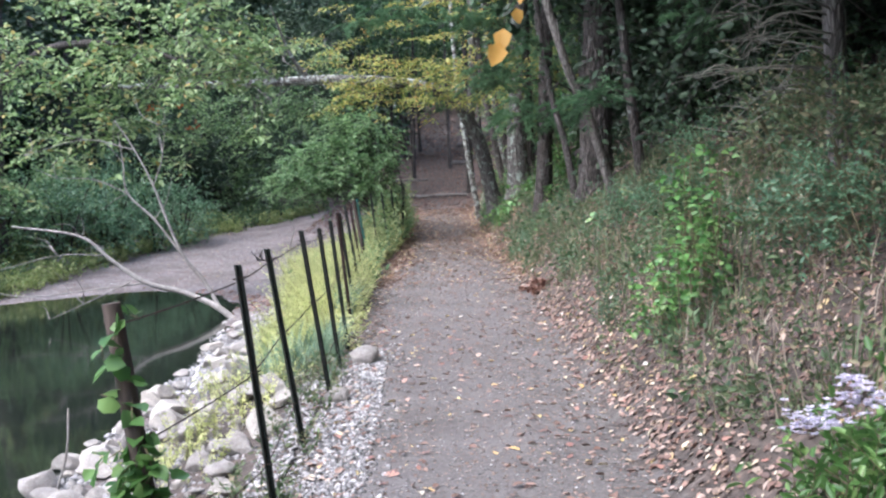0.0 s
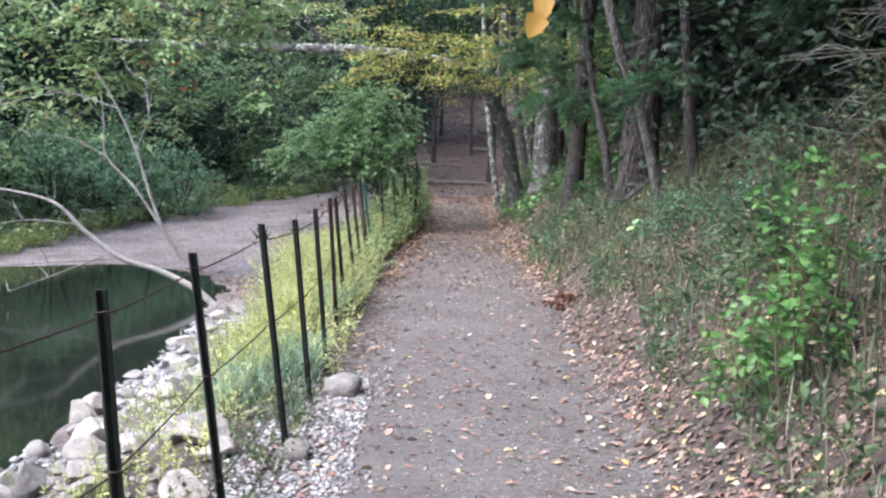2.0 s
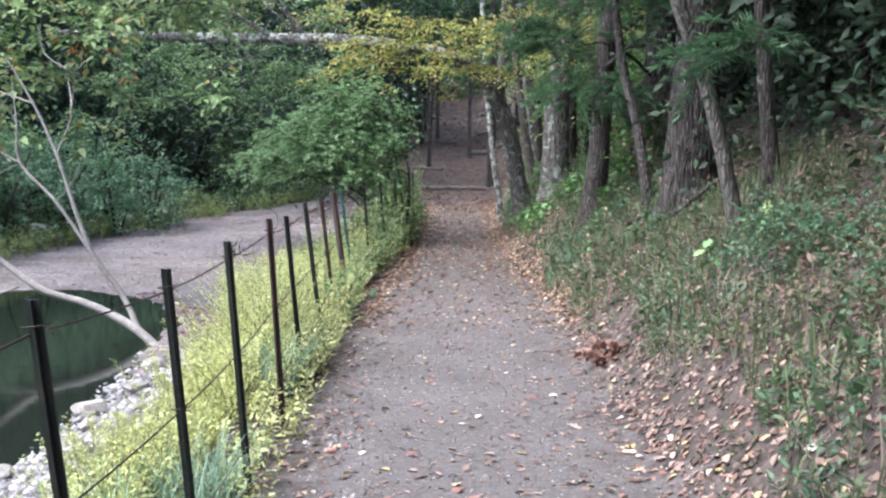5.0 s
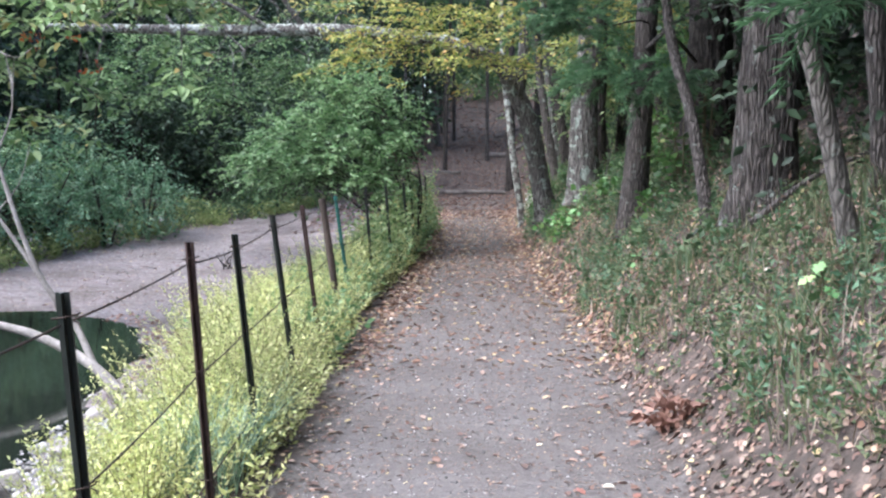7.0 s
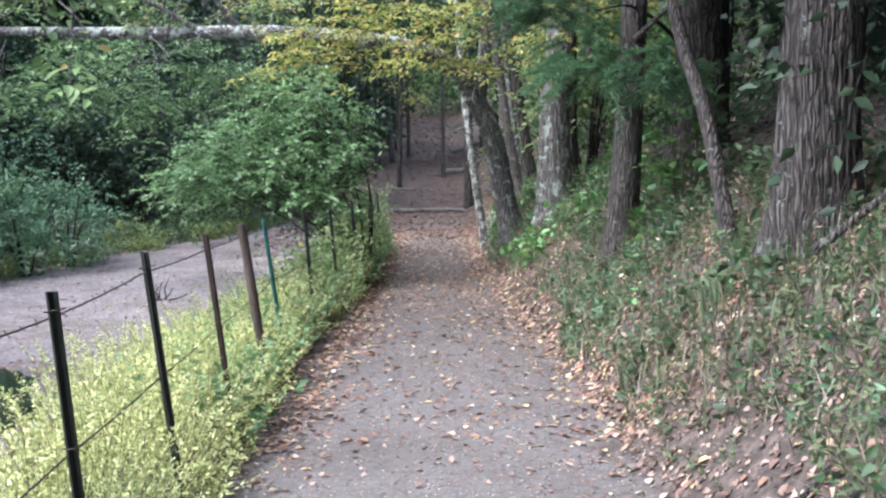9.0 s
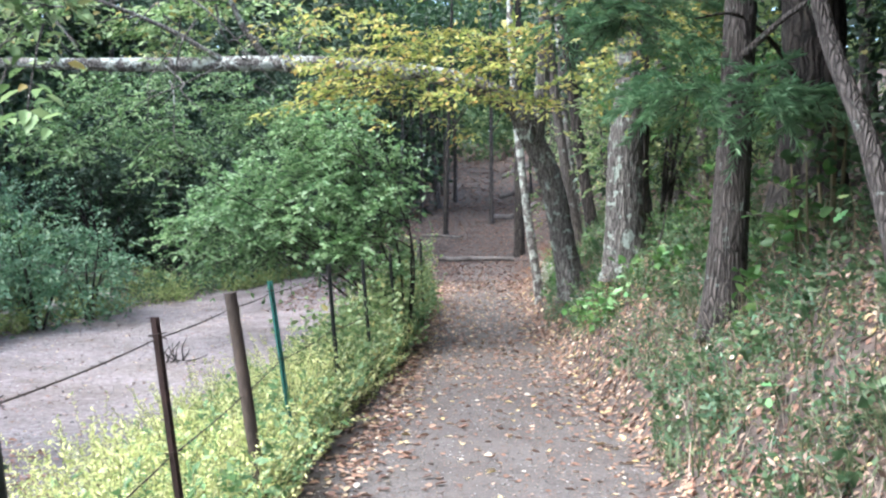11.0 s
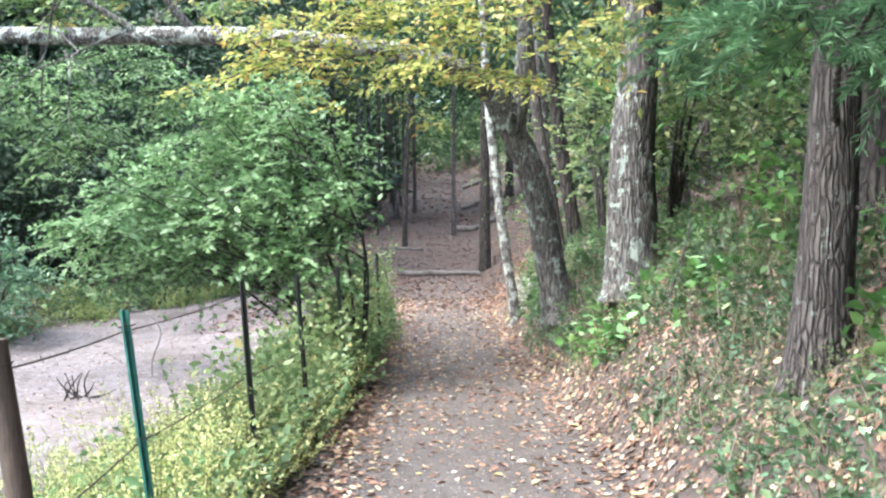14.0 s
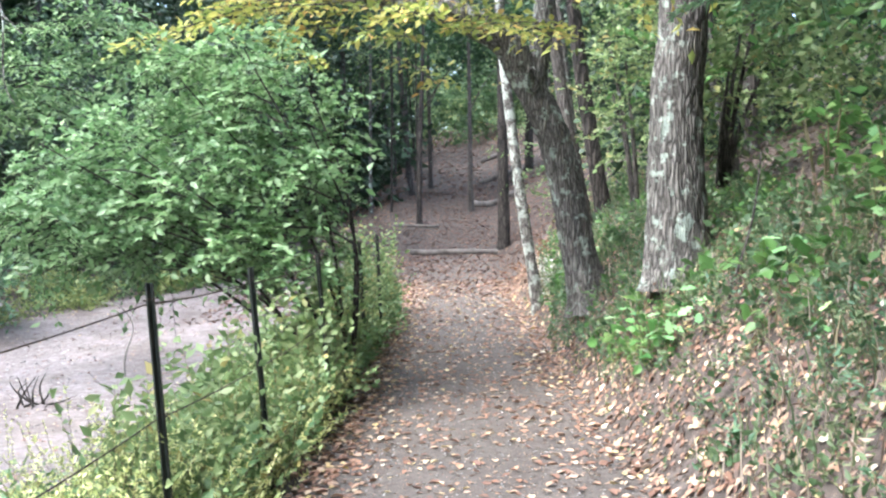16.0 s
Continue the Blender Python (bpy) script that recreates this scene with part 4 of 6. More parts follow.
STALK = rough_material("stalk_brown_green", [(0.3, (0.08, 0.08, 0.04)), (0.7, (0.2, 0.17, 0.1))], 4.0)


def grass(name, label, material, x, y, tall, thick=0.006, lean=0.5):
    """Bent grass blades, as one piece of stuff."""
    n = len(x)
    p = on_ground(x, y, -0.02)
    a = rng.uniform(0, 6.283, n)
    out = np.stack([np.cos(a), np.sin(a), np.zeros(n)], -1)
    side = np.stack([-np.sin(a), np.cos(a), np.zeros(n)], -1)
    h = (tall * rng.uniform(0.5, 1.2, n))[:, None]
    bend = (lean * rng.uniform(0.3, 1.3, n))[:, None]
    rows = []
    for t, w in ((0, 1.0), (0.45, 0.85), (0.8, 0.5)):
        c = p + np.array([0, 0, 1.0]) * h * (t - 0.3 * bend * t * t) + out * h * bend * t * t
        rows += [c - side * thick * w, c + side * thick * w]
    rows.append(p + np.array([0, 0, 1.0]) * h * (1 - 0.3 * bend) + out * h * bend)
    v = np.stack(rows, 1).reshape(-1, 3)
    b = np.arange(n)[:, None] * 7
    me = np_mesh(name, v, [np.concatenate([b + np.array([0, 1, 3, 2]), b + np.array([2, 3, 5, 4])]), b + np.array([4, 5, 6])])
    return tagged(put(name, me, material), label, "grass", kind="stuff")


def scatter(n, x0, x1, y0, y1, keep=None, patchy=0.0, scale=1.0):
    x, y = rng.uniform(0, 1, n), rng.uniform(y0, y1, n)
    lo = x0(y) if callable(x0) else x0
    hi = x1(y) if callable(x1) else x1
    x = lo + (hi - lo) * x
    if patchy:
        s = np.array([noise.noise((a * scale, b * scale, patchy)) for a, b in zip(x, y)])
        ok = s > rng.uniform(-0.25, 0.25, n)
        x, y = x[ok], y[ok]
    if keep is not None:
        ok = keep(x, y)
        x, y = x[ok], y[ok]
    return x, y


LEAF_STRAW = leaf_material("grass_straw_grey", [(0, (0.16, 0.125, 0.1)), (0.6, (0.28, 0.235, 0.19)), (1, (0.42, 0.37, 0.31))], 0.2, 0.7)


def build_bank():
    er = lambda y: edge_right(y) + lerp(y, (0, 0.42), (8, 0.38), (12, 0.3), (17, 0.2)) + 0.18 * np.sin(1.3 * y) * np.sin(0.7 * y + 1)
    far = lambda y: edge_right(y) + 1.95
    x, y = scatter(3600, er, far, 1.5, 34, patchy=1.3, scale=0.9)
    patch("bank_herbs", "tangled grey-green herbs on the wooded bank", LEAF_GRASS, x, y, 0.27, 9, 0.055, 0.4, stem=False)
    x, y = scatter(1500, er, far, 8, 23, patchy=4.1, scale=1.2)
    patch("bank_herbs", "tangled grey-green herbs on the wooded bank", LEAF_GRASS, x, y, 0.3, 10, 0.05, 0.35)
    x, y = scatter(1500, er, far, 2, 34, patchy=7.7, scale=1.1)
    patch("bank_plants", "low leafy green plants on the bank", LEAF_GREEN, x, y, 0.3, 8, 0.07, 0.55)
    x, y = scatter(2200, er, lambda y: edge_right(y) + 1.3, 7, 33, patchy=9.9, scale=0.8)
    patch("bank_plants", "low bluish-green plants on the bank", LEAF_BLUE, x, y, 0.24, 8, 0.055, 0.4)
    x, y = scatter(4500, er, far, 4, 30, patchy=8.3, scale=1.0)
    grass("dry_grass", "thin grey-brown dead grass and stalks on the bank", LEAF_STRAW, x, y, 0.34, 0.004, 0.9)
    x, y = scatter(1000, er, far, 15, 30, patchy=5.1, scale=1.1)
    patch("bank_plants", "leafy green herbs on the bank under the trees", LEAF_GREEN, x, y, 0.3, 8, 0.085, 0.6)
    x, y = scatter(600, er, far, 20, 34, patchy=3.3, scale=0.8)
    patch("bank_plants", "bright green leafy plants on the bank", LEAF_VINE, x, y, 0.3, 7, 0.09, 0.6)
    x, y = scatter(9000, er, far, 1.5, 30, patchy=2.2, scale=0.6)
    grass("bank_grass", "fine green and straw-coloured grass on the bank", LEAF_GRASS, x, y, 0.3)
    x, y = scatter(2600, lambda y: edge_right(y) + lerp(y, (0, 0.2), (12, 0.12), (18, 0.05)), lambda y: edge_right(y) + 1.0, 3, 33, patchy=6.3, scale=1.6)
    patch("creeping_plants", "small creeping plants at the edge of the path", LEAF_GRASS, x, y, 0.13, 7, 0.034, 0.6, 0.8, stem=False)
    x, y = scatter(650, er, far, 2, 24, patchy=5.5, scale=1.0)
    patch("dry_stalks", "dry brown stalks and curled leaves on the bank", LEAF_DRY, x, y, 0.4, 6, 0.06, 0.4)
    x, y = scatter(1700, lambda y: edge_right(y) + 2.2, lambda y: edge_right(y) + 9, 2, 46, patchy=1.9, scale=0.4)
    patch("forest_undergrowth", "sparse green undergrowth on the forest floor", LEAF_DARK, x, y, 0.55, 8, 0.11, 0.5)
    x, y = scatter(800, lambda y: edge_right(y) + 1.9, lambda y: edge_right(y) + 6, 2, 40, patchy=6.9, scale=0.5)
    patch("forest_undergrowth", "sparse green undergrowth on the forest floor", LEAF_GREEN, x, y, 0.6, 8, 0.11, 0.5)


build_bank()


LEAF_RUST = leaf_material("leaf_rust", [(0, (0.16, 0.07, 0.04)), (1, (0.36, 0.19, 0.1))], 0.3)
LEAF_WHITE = leaf_material("petal_white", [(0, (0.2, 0.27, 0.14)), (0.5, (0.5, 0.52, 0.48)), (1, (0.72, 0.72, 0.75))], 0.35)
LEAF_MEADOW = leaf_material("leaf_meadow", [(0, (0.16, 0.24, 0.08)), (0.6, (0.3, 0.38, 0.15)), (1, (0.45, 0.48, 0.22))], 0.45)


def build_shore_plants():
    a = lambda y: fence_x(y) - lerp(y, (6, 1.3), (9, 1.25), (14, 1.35), (19, 1.5), (23, 1.2), (31, 0.9))
    b = lambda y: fence_x(y) - lerp(y, (6, 0.75), (9, 0.4), (12, 0.12), (16, 0.02), (31, 0.05))
    x, y = scatter(480, lambda y: fence_x(y) - 1.25, lambda y: fence_x(y) - 0.35, 5.8, 10, patchy=6.1, scale=1.2)
    patch("goldenrod", "yellow-green goldenrod growing between pond rocks and fence", LEAF_GOLDENROD, x, y, 0.4, 28, 0.032, 0.34)
    x, y = scatter(2700, lambda y: fence_x(y) - lerp(y, (8.5, 0.6), (10, 0.75), (13, 0.9), (19, 1.35), (23, 1.2)), b, 9.2, 21)
    patch("goldenrod", "dense yellow-green goldenrod along the fence", LEAF_GOLDENROD, x, y, lerp(y, (8.6, 0.28), (11, 0.5), (13, 0.74)) + 0.2 * np.sin(2.3 * y + 3 * x) * np.sin(1.1 * y), 50, 0.029, 0.36)
    x, y = scatter(900, lambda y: fence_x(y) - 0.7, lambda y: fence_x(y) + 0.03, 12, 24)
    patch("goldenrod", "dense yellow-green goldenrod along the fence", LEAF_GOLDENROD, x, y, 0.62, 40, 0.028, 0.38)
    x, y = scatter(1200, lambda y: fence_x(y) - 0.75, lambda y: fence_x(y) + 0.02, 18, 31.5)
    patch("fence_plants", "leafy green plants crowding the foot of the fence", LEAF_LIGHT, x, y, lerp(y, (18, 0.5), (24, 0.65), (31, 0.8)), 13, 0.075, 0.55)
    x, y = scatter(560, lambda y: fence_x(y) - 0.55, lambda y: fence_x(y) + 0.02, 20.5, 31.5)
    patch("fence_plants", "tall leafy green plants growing through the fence", LEAF_LIGHT, x, y, lerp(y, (20, 0.7), (25, 1.0), (31, 1.2)), 16, 0.08, 0.55, 0.15, 0.06)
    x, y = scatter(1100, lambda y: fence_x(y) - 1.3, lambda y: fence_x(y) - 0.3, 18, 27)
    patch("goldenrod", "low yellow-green goldenrod below the fence", LEAF_GOLDENROD, x, y, 0.42, 22, 0.04, 0.34)
    x, y = scatter(420, lambda y: fence_x(y) - 0.12, lambda y: fence_x(y) + 0.12, 9.5, 24)
    patch("weeds", "small yellow-green weeds spilling onto the path's edge", LEAF_GOLDENROD, x, y, 0.3, 12, 0.05, 0.4)
    x, y = scatter(1300, lambda y: fence_x(y) - 0.9, lambda y: fence_x(y) + 0.04, 15, 31.5)
    patch("fence_plants", "dark green plants crowding the foot of the fence", LEAF_SHRUB, x, y, 0.55, 12, 0.08, 0.55)
    x, y = scatter(6000, lambda y: fence_x(y) - 0.7, lambda y: fence_x(y) - 0.02, 7.5, 13.5, patchy=2.7, scale=1.2)
    grass("fence_grass", "soft pale bluish-green grass at the foot of the fence", LEAF_MINT, x, y, 0.4, 0.004, 0.8)
    x, y = scatter(420, lambda y: fence_x(y) - 0.3, lambda y: fence_x(y) + 0.05, 2, 9, patchy=3.9, scale=1.5)
    patch("weeds", "small green weeds among the fence stones", LEAF_GRASS, x, y, 0.22, 8, 0.045, 0.45)
    x, y = scatter(26, -1.95, -1.45, 3.1, 3.7)
    patch("weeds", "yellow-green weeds beside the first fence post", LEAF_GOLDENROD, x, y, 0.5, 16, 0.06, 0.4)
    x, y = scatter(26, 0.9, 1.5, 33.5, 36)
    patch("rusty_plants", "rust-brown wilted plants beside the step log", LEAF_RUST, x, y, 0.3, 7, 0.07, 0.45, 0.6)
    x, y = scatter(46, 0.98, 1.3, 30.3, 32.5)
    patch("white_asters", "small white asters at the foot of a pale trunk", LEAF_WHITE, x, y, 0.35, 10, 0.045, 0.7)
    x, y = scatter(3600, lambda y: sand_edge(y) - 1.3, lambda y: sand_edge(y) + 0.7, 21, 43, patchy=1.1, scale=0.5)
    patch("shore_plants", "green and yellowing plants along the back of the beach", LEAF_MEADOW, x, y, 0.55, 8, 0.11, 0.45)
    x, y = scatter(1700, lambda y: sand_edge(y) - 1.6, lambda y: sand_edge(y) + 0.2, 21, 43, patchy=8.1, scale=0.5)
    patch("shore_plants", "green plants along the back of the beach", LEAF_GREEN, x, y, 0.7, 8, 0.12, 0.5)


build_shore_plants()


# ---- rocks ----
def rock_mesh(k, sharp=True):
    """A broken, flat-faced stone, or with sharp off a worn boulder."""
    bm = bmesh.new()
    bmesh.ops.create_icosphere(bm, subdivisions=3, radius=1)
    cuts = [(Vector(rng.normal(0, 1, 3)).normalized(), rng.uniform(0.42, 0.72) if sharp else 0.68) for _ in range(13 if sharp else 7)]
    for v in bm.verts:
        for c, far in cuts:
            d = v.co.dot(c) - far
            if d > 0:
                v.co -= c * d * (1.0 if sharp else 0.85)
        v.co *= 1 + (0.05 if sharp else 0.16) * noise.noise(v.co * 1.3 + Vector((k * 7, 0, 0))) + 0.05 * noise.noise(v.co * 4 + Vector((0, k * 5, 0)))
    me = bpy.data.meshes.new("rock")
    bm.to_mesh(me)
    bm.free()
    me.polygons.foreach_set("use_smooth", np.full(len(me.polygons), not sharp))
    me.materials.append(ROCK)
    return me


def build_rocks():
    kinds = [rock_mesh(k) for k in range(10)]
    worn = [rock_mesh(k + 20, False) for k in range(5)]

    def rock(x, y, s, flat=0.65, sunk=0.3, label="pale grey angular rock on the bank of the pond", group="bank rocks", z=None):
        if group == "bank rocks":
            s, sunk = s * 1.08, 0.16
        ob = new("rock", kinds[int(rng.integers(0, 10))] if group == "bank rocks" else worn[int(rng.integers(0, 5))])
        z0 = float(height(x, y)) if z is None else z
        sc = (s * rng.uniform(0.85, 1.3), s * rng.uniform(0.75, 1.1), s * flat)
        ob.matrix_basis = pose(x, y, z0 + s * flat * (1 - 2 * sunk) * 0.7, rng.uniform(-15, 15), rng.uniform(-15, 15), rng.uniform(0, 360)) @ Matrix.Diagonal((*sc, 1))
        return tagged(ob, label, "rock", group)

    for x, y, s in ((-2.98, 7.5, 0.19), (-2.72, 8.1, 0.19), (-3.0, 6.5, 0.16), (-2.45, 12.6, 0.18), (-2.9, 9.3, 0.12)):
        rock(x, y, s, 0.75, 0.25, "rounded grey boulder at the edge of the water", "shore boulders")
    rock(-0.74, 8.95, 0.15, 0.75, 0.3, "rounded grey stone beside the fence", "fence stones")
    rock(-0.82, 7.4, 0.09, 0.8, 0.3, "reddish-brown stone at the foot of a post", "fence stones")
    placed = []
    tries = 0
    while len(placed) < 285 and tries < 20000:
        tries += 1
        y = rng.uniform(2.2, 16.5) if rng.random() < 0.4 else rng.uniform(2.2, 9)
        f = float(fence_x(y))
        x = f - rng.uniform(0.3, 2.25)
        s = (0.05 + 0.2 * rng.random() ** 2) * (1 if y < 10 else 0.8)
        if x < -3.15 or any((x - a) ** 2 + (y - b) ** 2 < (0.78 * (s + c)) ** 2 for a, b, c in placed):
            continue
        placed.append((x, y, s))
        rock(x, y, s)
    for y, dx in ((22.6, 0.3), (25.5, 0.2), (27, 0.4), (29, 0.2), (30.2, 0.5), (31.6, 0.2), (33, 0.3), (34.6, 0.3)):
        rock(float(sand_edge(y)) - dx, y, rng.uniform(0.3, 0.5), 0.75, 0.3, "weathered boulder among plants behind the beach", "beach boulders")


build_rocks()


def build_pebbles():
    """Crushed stone along the fence and grit on the path."""
    x5, y5 = scatter(6500, lambda y: fence_x(y) - 2.3, lambda y: fence_x(y) - 0.9, 4, 17, patchy=1.7, scale=0.9)
    x1, y1 = scatter(6200, lambda y: fence_x(y) - 1.3, lambda y: fence_x(y) + 0.5, 2, 11, patchy=0.7, scale=1.4)
    x4, y4 = scatter(6500, lambda y: fence_x(y) - 0.25, lambda y: fence_x(y) + 0.38, 4, 9.5)
    x1, y1 = np.concatenate([x1, x4]), np.concatenate([y1, y4])
    x2, y2 = scatter(10000, lambda y: edge_left(y) - 0.1, lambda y: edge_right(y) + 0.1, 2, 36)
    x3, y3 = scatter(2600, -8.5, lambda y: fence_x(y) - 1.5, 10, 32, keep=lambda x, y: (pond_depth(x, y) < 0.15) & (x > sand_edge(y)))
    for name, label, x, y, lo, hi in (("crushed_stone", "loose pale crushed stone beside the fence", x1, y1, 0.007, 0.026), ("shore_stones", "small broken stones on the bank above the water", x5, y5, 0.015, 0.06), ("path_grit", "small stones bedded in the gravel path", x2, y2, 0.003, 0.014), ("beach_pebbles", "scattered pebbles on the sandy shore", x3, y3, 0.008, 0.03)):
        n = len(x)
        s = rng.uniform(lo, hi, n)[:, None, None]
        octa = np.array([(1, 0, 0), (-1, 0, 0), (0, 1, 0), (0, -1, 0), (0, 0, 0.6), (0, 0, -0.6)], float)
        v = octa[None] * rng.uniform(0.6, 1.2, (n, 6, 1)) * s
        a = rng.uniform(0, 6.28, n)
        ca, sa = np.cos(a)[:, None], np.sin(a)[:, None]
        v = np.stack([v[..., 0] * ca - v[..., 1] * sa, v[..., 0] * sa + v[..., 1] * ca, v[..., 2]], -1)
        v = v + on_ground(x, y, 0.002)[:, None, :]
        b = np.arange(n)[:, None] * 6
        f = np.concatenate([b + np.array(t) for t in ((0, 2, 4), (2, 1, 4), (1, 3, 4), (3, 0, 4), (2, 0, 5), (1, 2, 5), (3, 1, 5), (0, 3, 5))])
        tagged(put(name, np_mesh(name, v.reshape(-1, 3), f), PEBBLE), label, "stones", kind="stuff")


def pebble_material():
    m, nt, b = nodes_of("pebble_mixed")
    geo = nt.nodes.new("ShaderNodeNewGeometry")
    nt.links.new(ramp(nt, geo.outputs["Random Per Island"], [(0, (0.1, 0.1, 0.1)), (0.4, (0.2, 0.195, 0.195)), (0.8, (0.34, 0.33, 0.33)), (1, (0.5, 0.48, 0.47))]), b.inputs["Base Color"])
    b.inputs["Roughness"].default_value = 0.9
    return m


PEBBLE = pebble_material()
build_pebbles()


# ---- fallen leaves ----
def build_litter():
    path = bpy.data.objects["path"]

    def share(x, y):
        l, r = x - edge_left(y), edge_right(y) - x
        edge = np.exp(-np.abs(l - 0.05) / 0.15) * lerp(y, (0, 0.35), (8, 0.35), (15, 0.45), (18, 0.9), (22, 1.4), (40, 1.6)) + np.exp(-np.abs(r + 0.06) / 0.17) * lerp(y, (0, 0.6), (10, 0.6), (18, 0.5), (22, 1.3), (40, 1.6))
        mid = ((l > 0) & (r > 0)) * lerp(y, (0, 0.1), (12, 0.07), (18, 0.06), (22, 0.15), (34, 0.22), (44, 0.3))
        out = (r < 0) * 0.6 + (l < -0.1) * 0.06
        return np.clip(edge + mid + out, 0, 1)

    def flat(name, label, material, n, x0, x1, y0, y1, lo, hi, keep, lift=0.008):
        x, y = scatter(n, x0, x1, y0, y1, keep=keep)
        a = rng.uniform(0, 6.283, len(x))
        nor = unit(np.stack([height(x - 0.05, y) - height(x + 0.05, y), height(x, y - 0.05) - height(x, y + 0.05), np.full(len(x), 0.1)], -1))
        w = np.stack([np.cos(a), np.sin(a), np.zeros(len(x))], -1)
        w = unit(w - nor * (w * nor).sum(1, keepdims=True)) + nor * rng.normal(0.04, 0.2, (len(x), 1))
        g = Geo().add(*leaf_geo(on_ground(x, y, lift), w, lo + (hi - lo) * rng.random(len(x)) ** 1.6, 0.62, True, 2.4, 0.13, nor))
        return tagged(put(name, g.mesh(name), material), label, "leaves", kind="stuff")

    pick = lambda x, y: rng.random(len(x)) < share(x, y)
    flat("fallen_leaves", "scattered fallen autumn leaves along the path", LEAF_FALLEN, 34000, lambda y: edge_left(y) - 0.35, lambda y: edge_right(y) + 1.6, 2, 17, 0.02, 0.068, pick)
    flat("leaf_crumbs", "crumbled bits of leaf and bark on the gravel", LEAF_DRY, 20000, edge_left, edge_right, 2, 26, 0.008, 0.026, None, 0.004)
    flat("fallen_leaves", "orange-brown fallen leaves banked along the path", LEAF_AUTUMN, 34000, lambda y: edge_left(y) - 0.3, lambda y: edge_right(y) + 1.3, 15, 36, 0.04, 0.085, pick)
    flat("fallen_leaves", "brown leaf litter on the bank under the trees", LEAF_LITTER, 42000, lambda y: edge_right(y) + 0.05, lambda y: edge_right(y) + 5, 2, 36, 0.028, 0.068, lambda x, y: rng.random(len(x)) < 0.85)
    flat("fallen_leaves", "brown and orange leaves covering the far slope", LEAF_SLOPE, 20000, -4.5, 7, 33, 62, 0.06, 0.12, None)
    flat("fallen_leaves", "brown leaves covering the upper slope", LEAF_SLOPE, 9000, -9, 12, 58, 105, 0.15, 0.28, None)
    flat("fallen_leaves", "pale dry leaves on the sandy shore", LEAF_FALLEN, 3200, -9, -2.4, 14, 36, 0.03, 0.07, lambda x, y: (pond_depth(x, y) < 0) & (x > sand_edge(y)))
    flat("fallen_leaves", "reddish leaves washed up at the tip of the pond", LEAF_HEAP, 1500, -5.2, -2.9, 17.5, 23.5, 0.05, 0.1, lambda x, y: np.abs(pond_depth(x, y) + 0.35) < rng.uniform(0.05, 0.4, len(x)))
    flat("fallen_leaves", "single yellow and orange leaves lying on the bank", LEAF_AUTUMN, 1500, lambda y: edge_right(y) + 0.1, lambda y: edge_right(y) + 2.2, 5, 30, 0.04, 0.078, None, 0.016)
    # leaves large enough to pick apart, nearest to the start of the walk
    outline = [(0, 0), (0.16, 0.07), (0.22, 0.24), (0.36, 0.12), (0.5, 0.34), (0.62, 0.15), (0.8, 0.22), (1.0, 0.0)]
    kinds = []
    for k in range(7):
        curl = rng.uniform(0.1, 0.5)
        c = [(a, b * rng.uniform(0.8, 1.2)) for a, b in outline]
        top = [(a - 0.5, b, abs(b) * curl + 0.12 * curl * math.sin(a * 5 + k)) for a, b in c]
        low = [(a - 0.5, -b, abs(b) * curl * 0.8 + 0.12 * curl * math.sin(a * 5 + k)) for a, b in c[1:-1]]
        v = np.array(top + low) + np.array([0, 0, 0.04])
        f = [[i, i + 1, 8 + i, 7 + i] for i in range(1, 6)]
        me = np_mesh("fallen_leaf", v, [np.array(f), np.array([[0, 1, 8], [6, 7, 13]])])
        me.materials.append(LEAF_BIG)
        kinds.append(me)
    n = 0
    while n < 290:
        y = 3 + 9 * rng.random() ** 1.2
        x = rng.uniform(edge_left(y), edge_right(y) + 0.35)
        if rng.random() > share(np.array(x), np.array(y)) + 0.1:
            continue
        s = rng.uniform(0.045, 0.095)
        ob = new("fallen_leaf", kinds[n % 7])
        ob.matrix_basis = pose(x, y, float(height(x, y)) + 0.004, rng.uniform(-14, 14), rng.uniform(-14, 14), rng.uniform(0, 360)) @ Matrix.Scale(s, 4)
        ob.parent = path
        n += 1


def big_leaf_material():
    m, nt, b = nodes_of("leaf_fallen_large")
    info = nt.nodes.new("ShaderNodeObjectInfo")
    c = ramp(nt, info.outputs["Random"], [(0, (0.13, 0.075, 0.06)), (0.3, (0.3, 0.14, 0.11)), (0.55, (0.4, 0.24, 0.19)), (0.78, (0.48, 0.38, 0.31)), (0.92, (0.6, 0.42, 0.16)), (1, (0.7, 0.64, 0.58))])
    c = mix(nt, 0.5, c, ramp(nt, noise_out(nt, 6, 4), [(0.3, (0.55, 0.5, 0.5)), (0.7, (1.2, 1.2, 1.2))]), "MULTIPLY")
    nt.links.new(c, b.inputs["Base Color"])
    b.inputs["Roughness"].default_value = 0.6
    return m


LEAF_BIG = big_leaf_material()


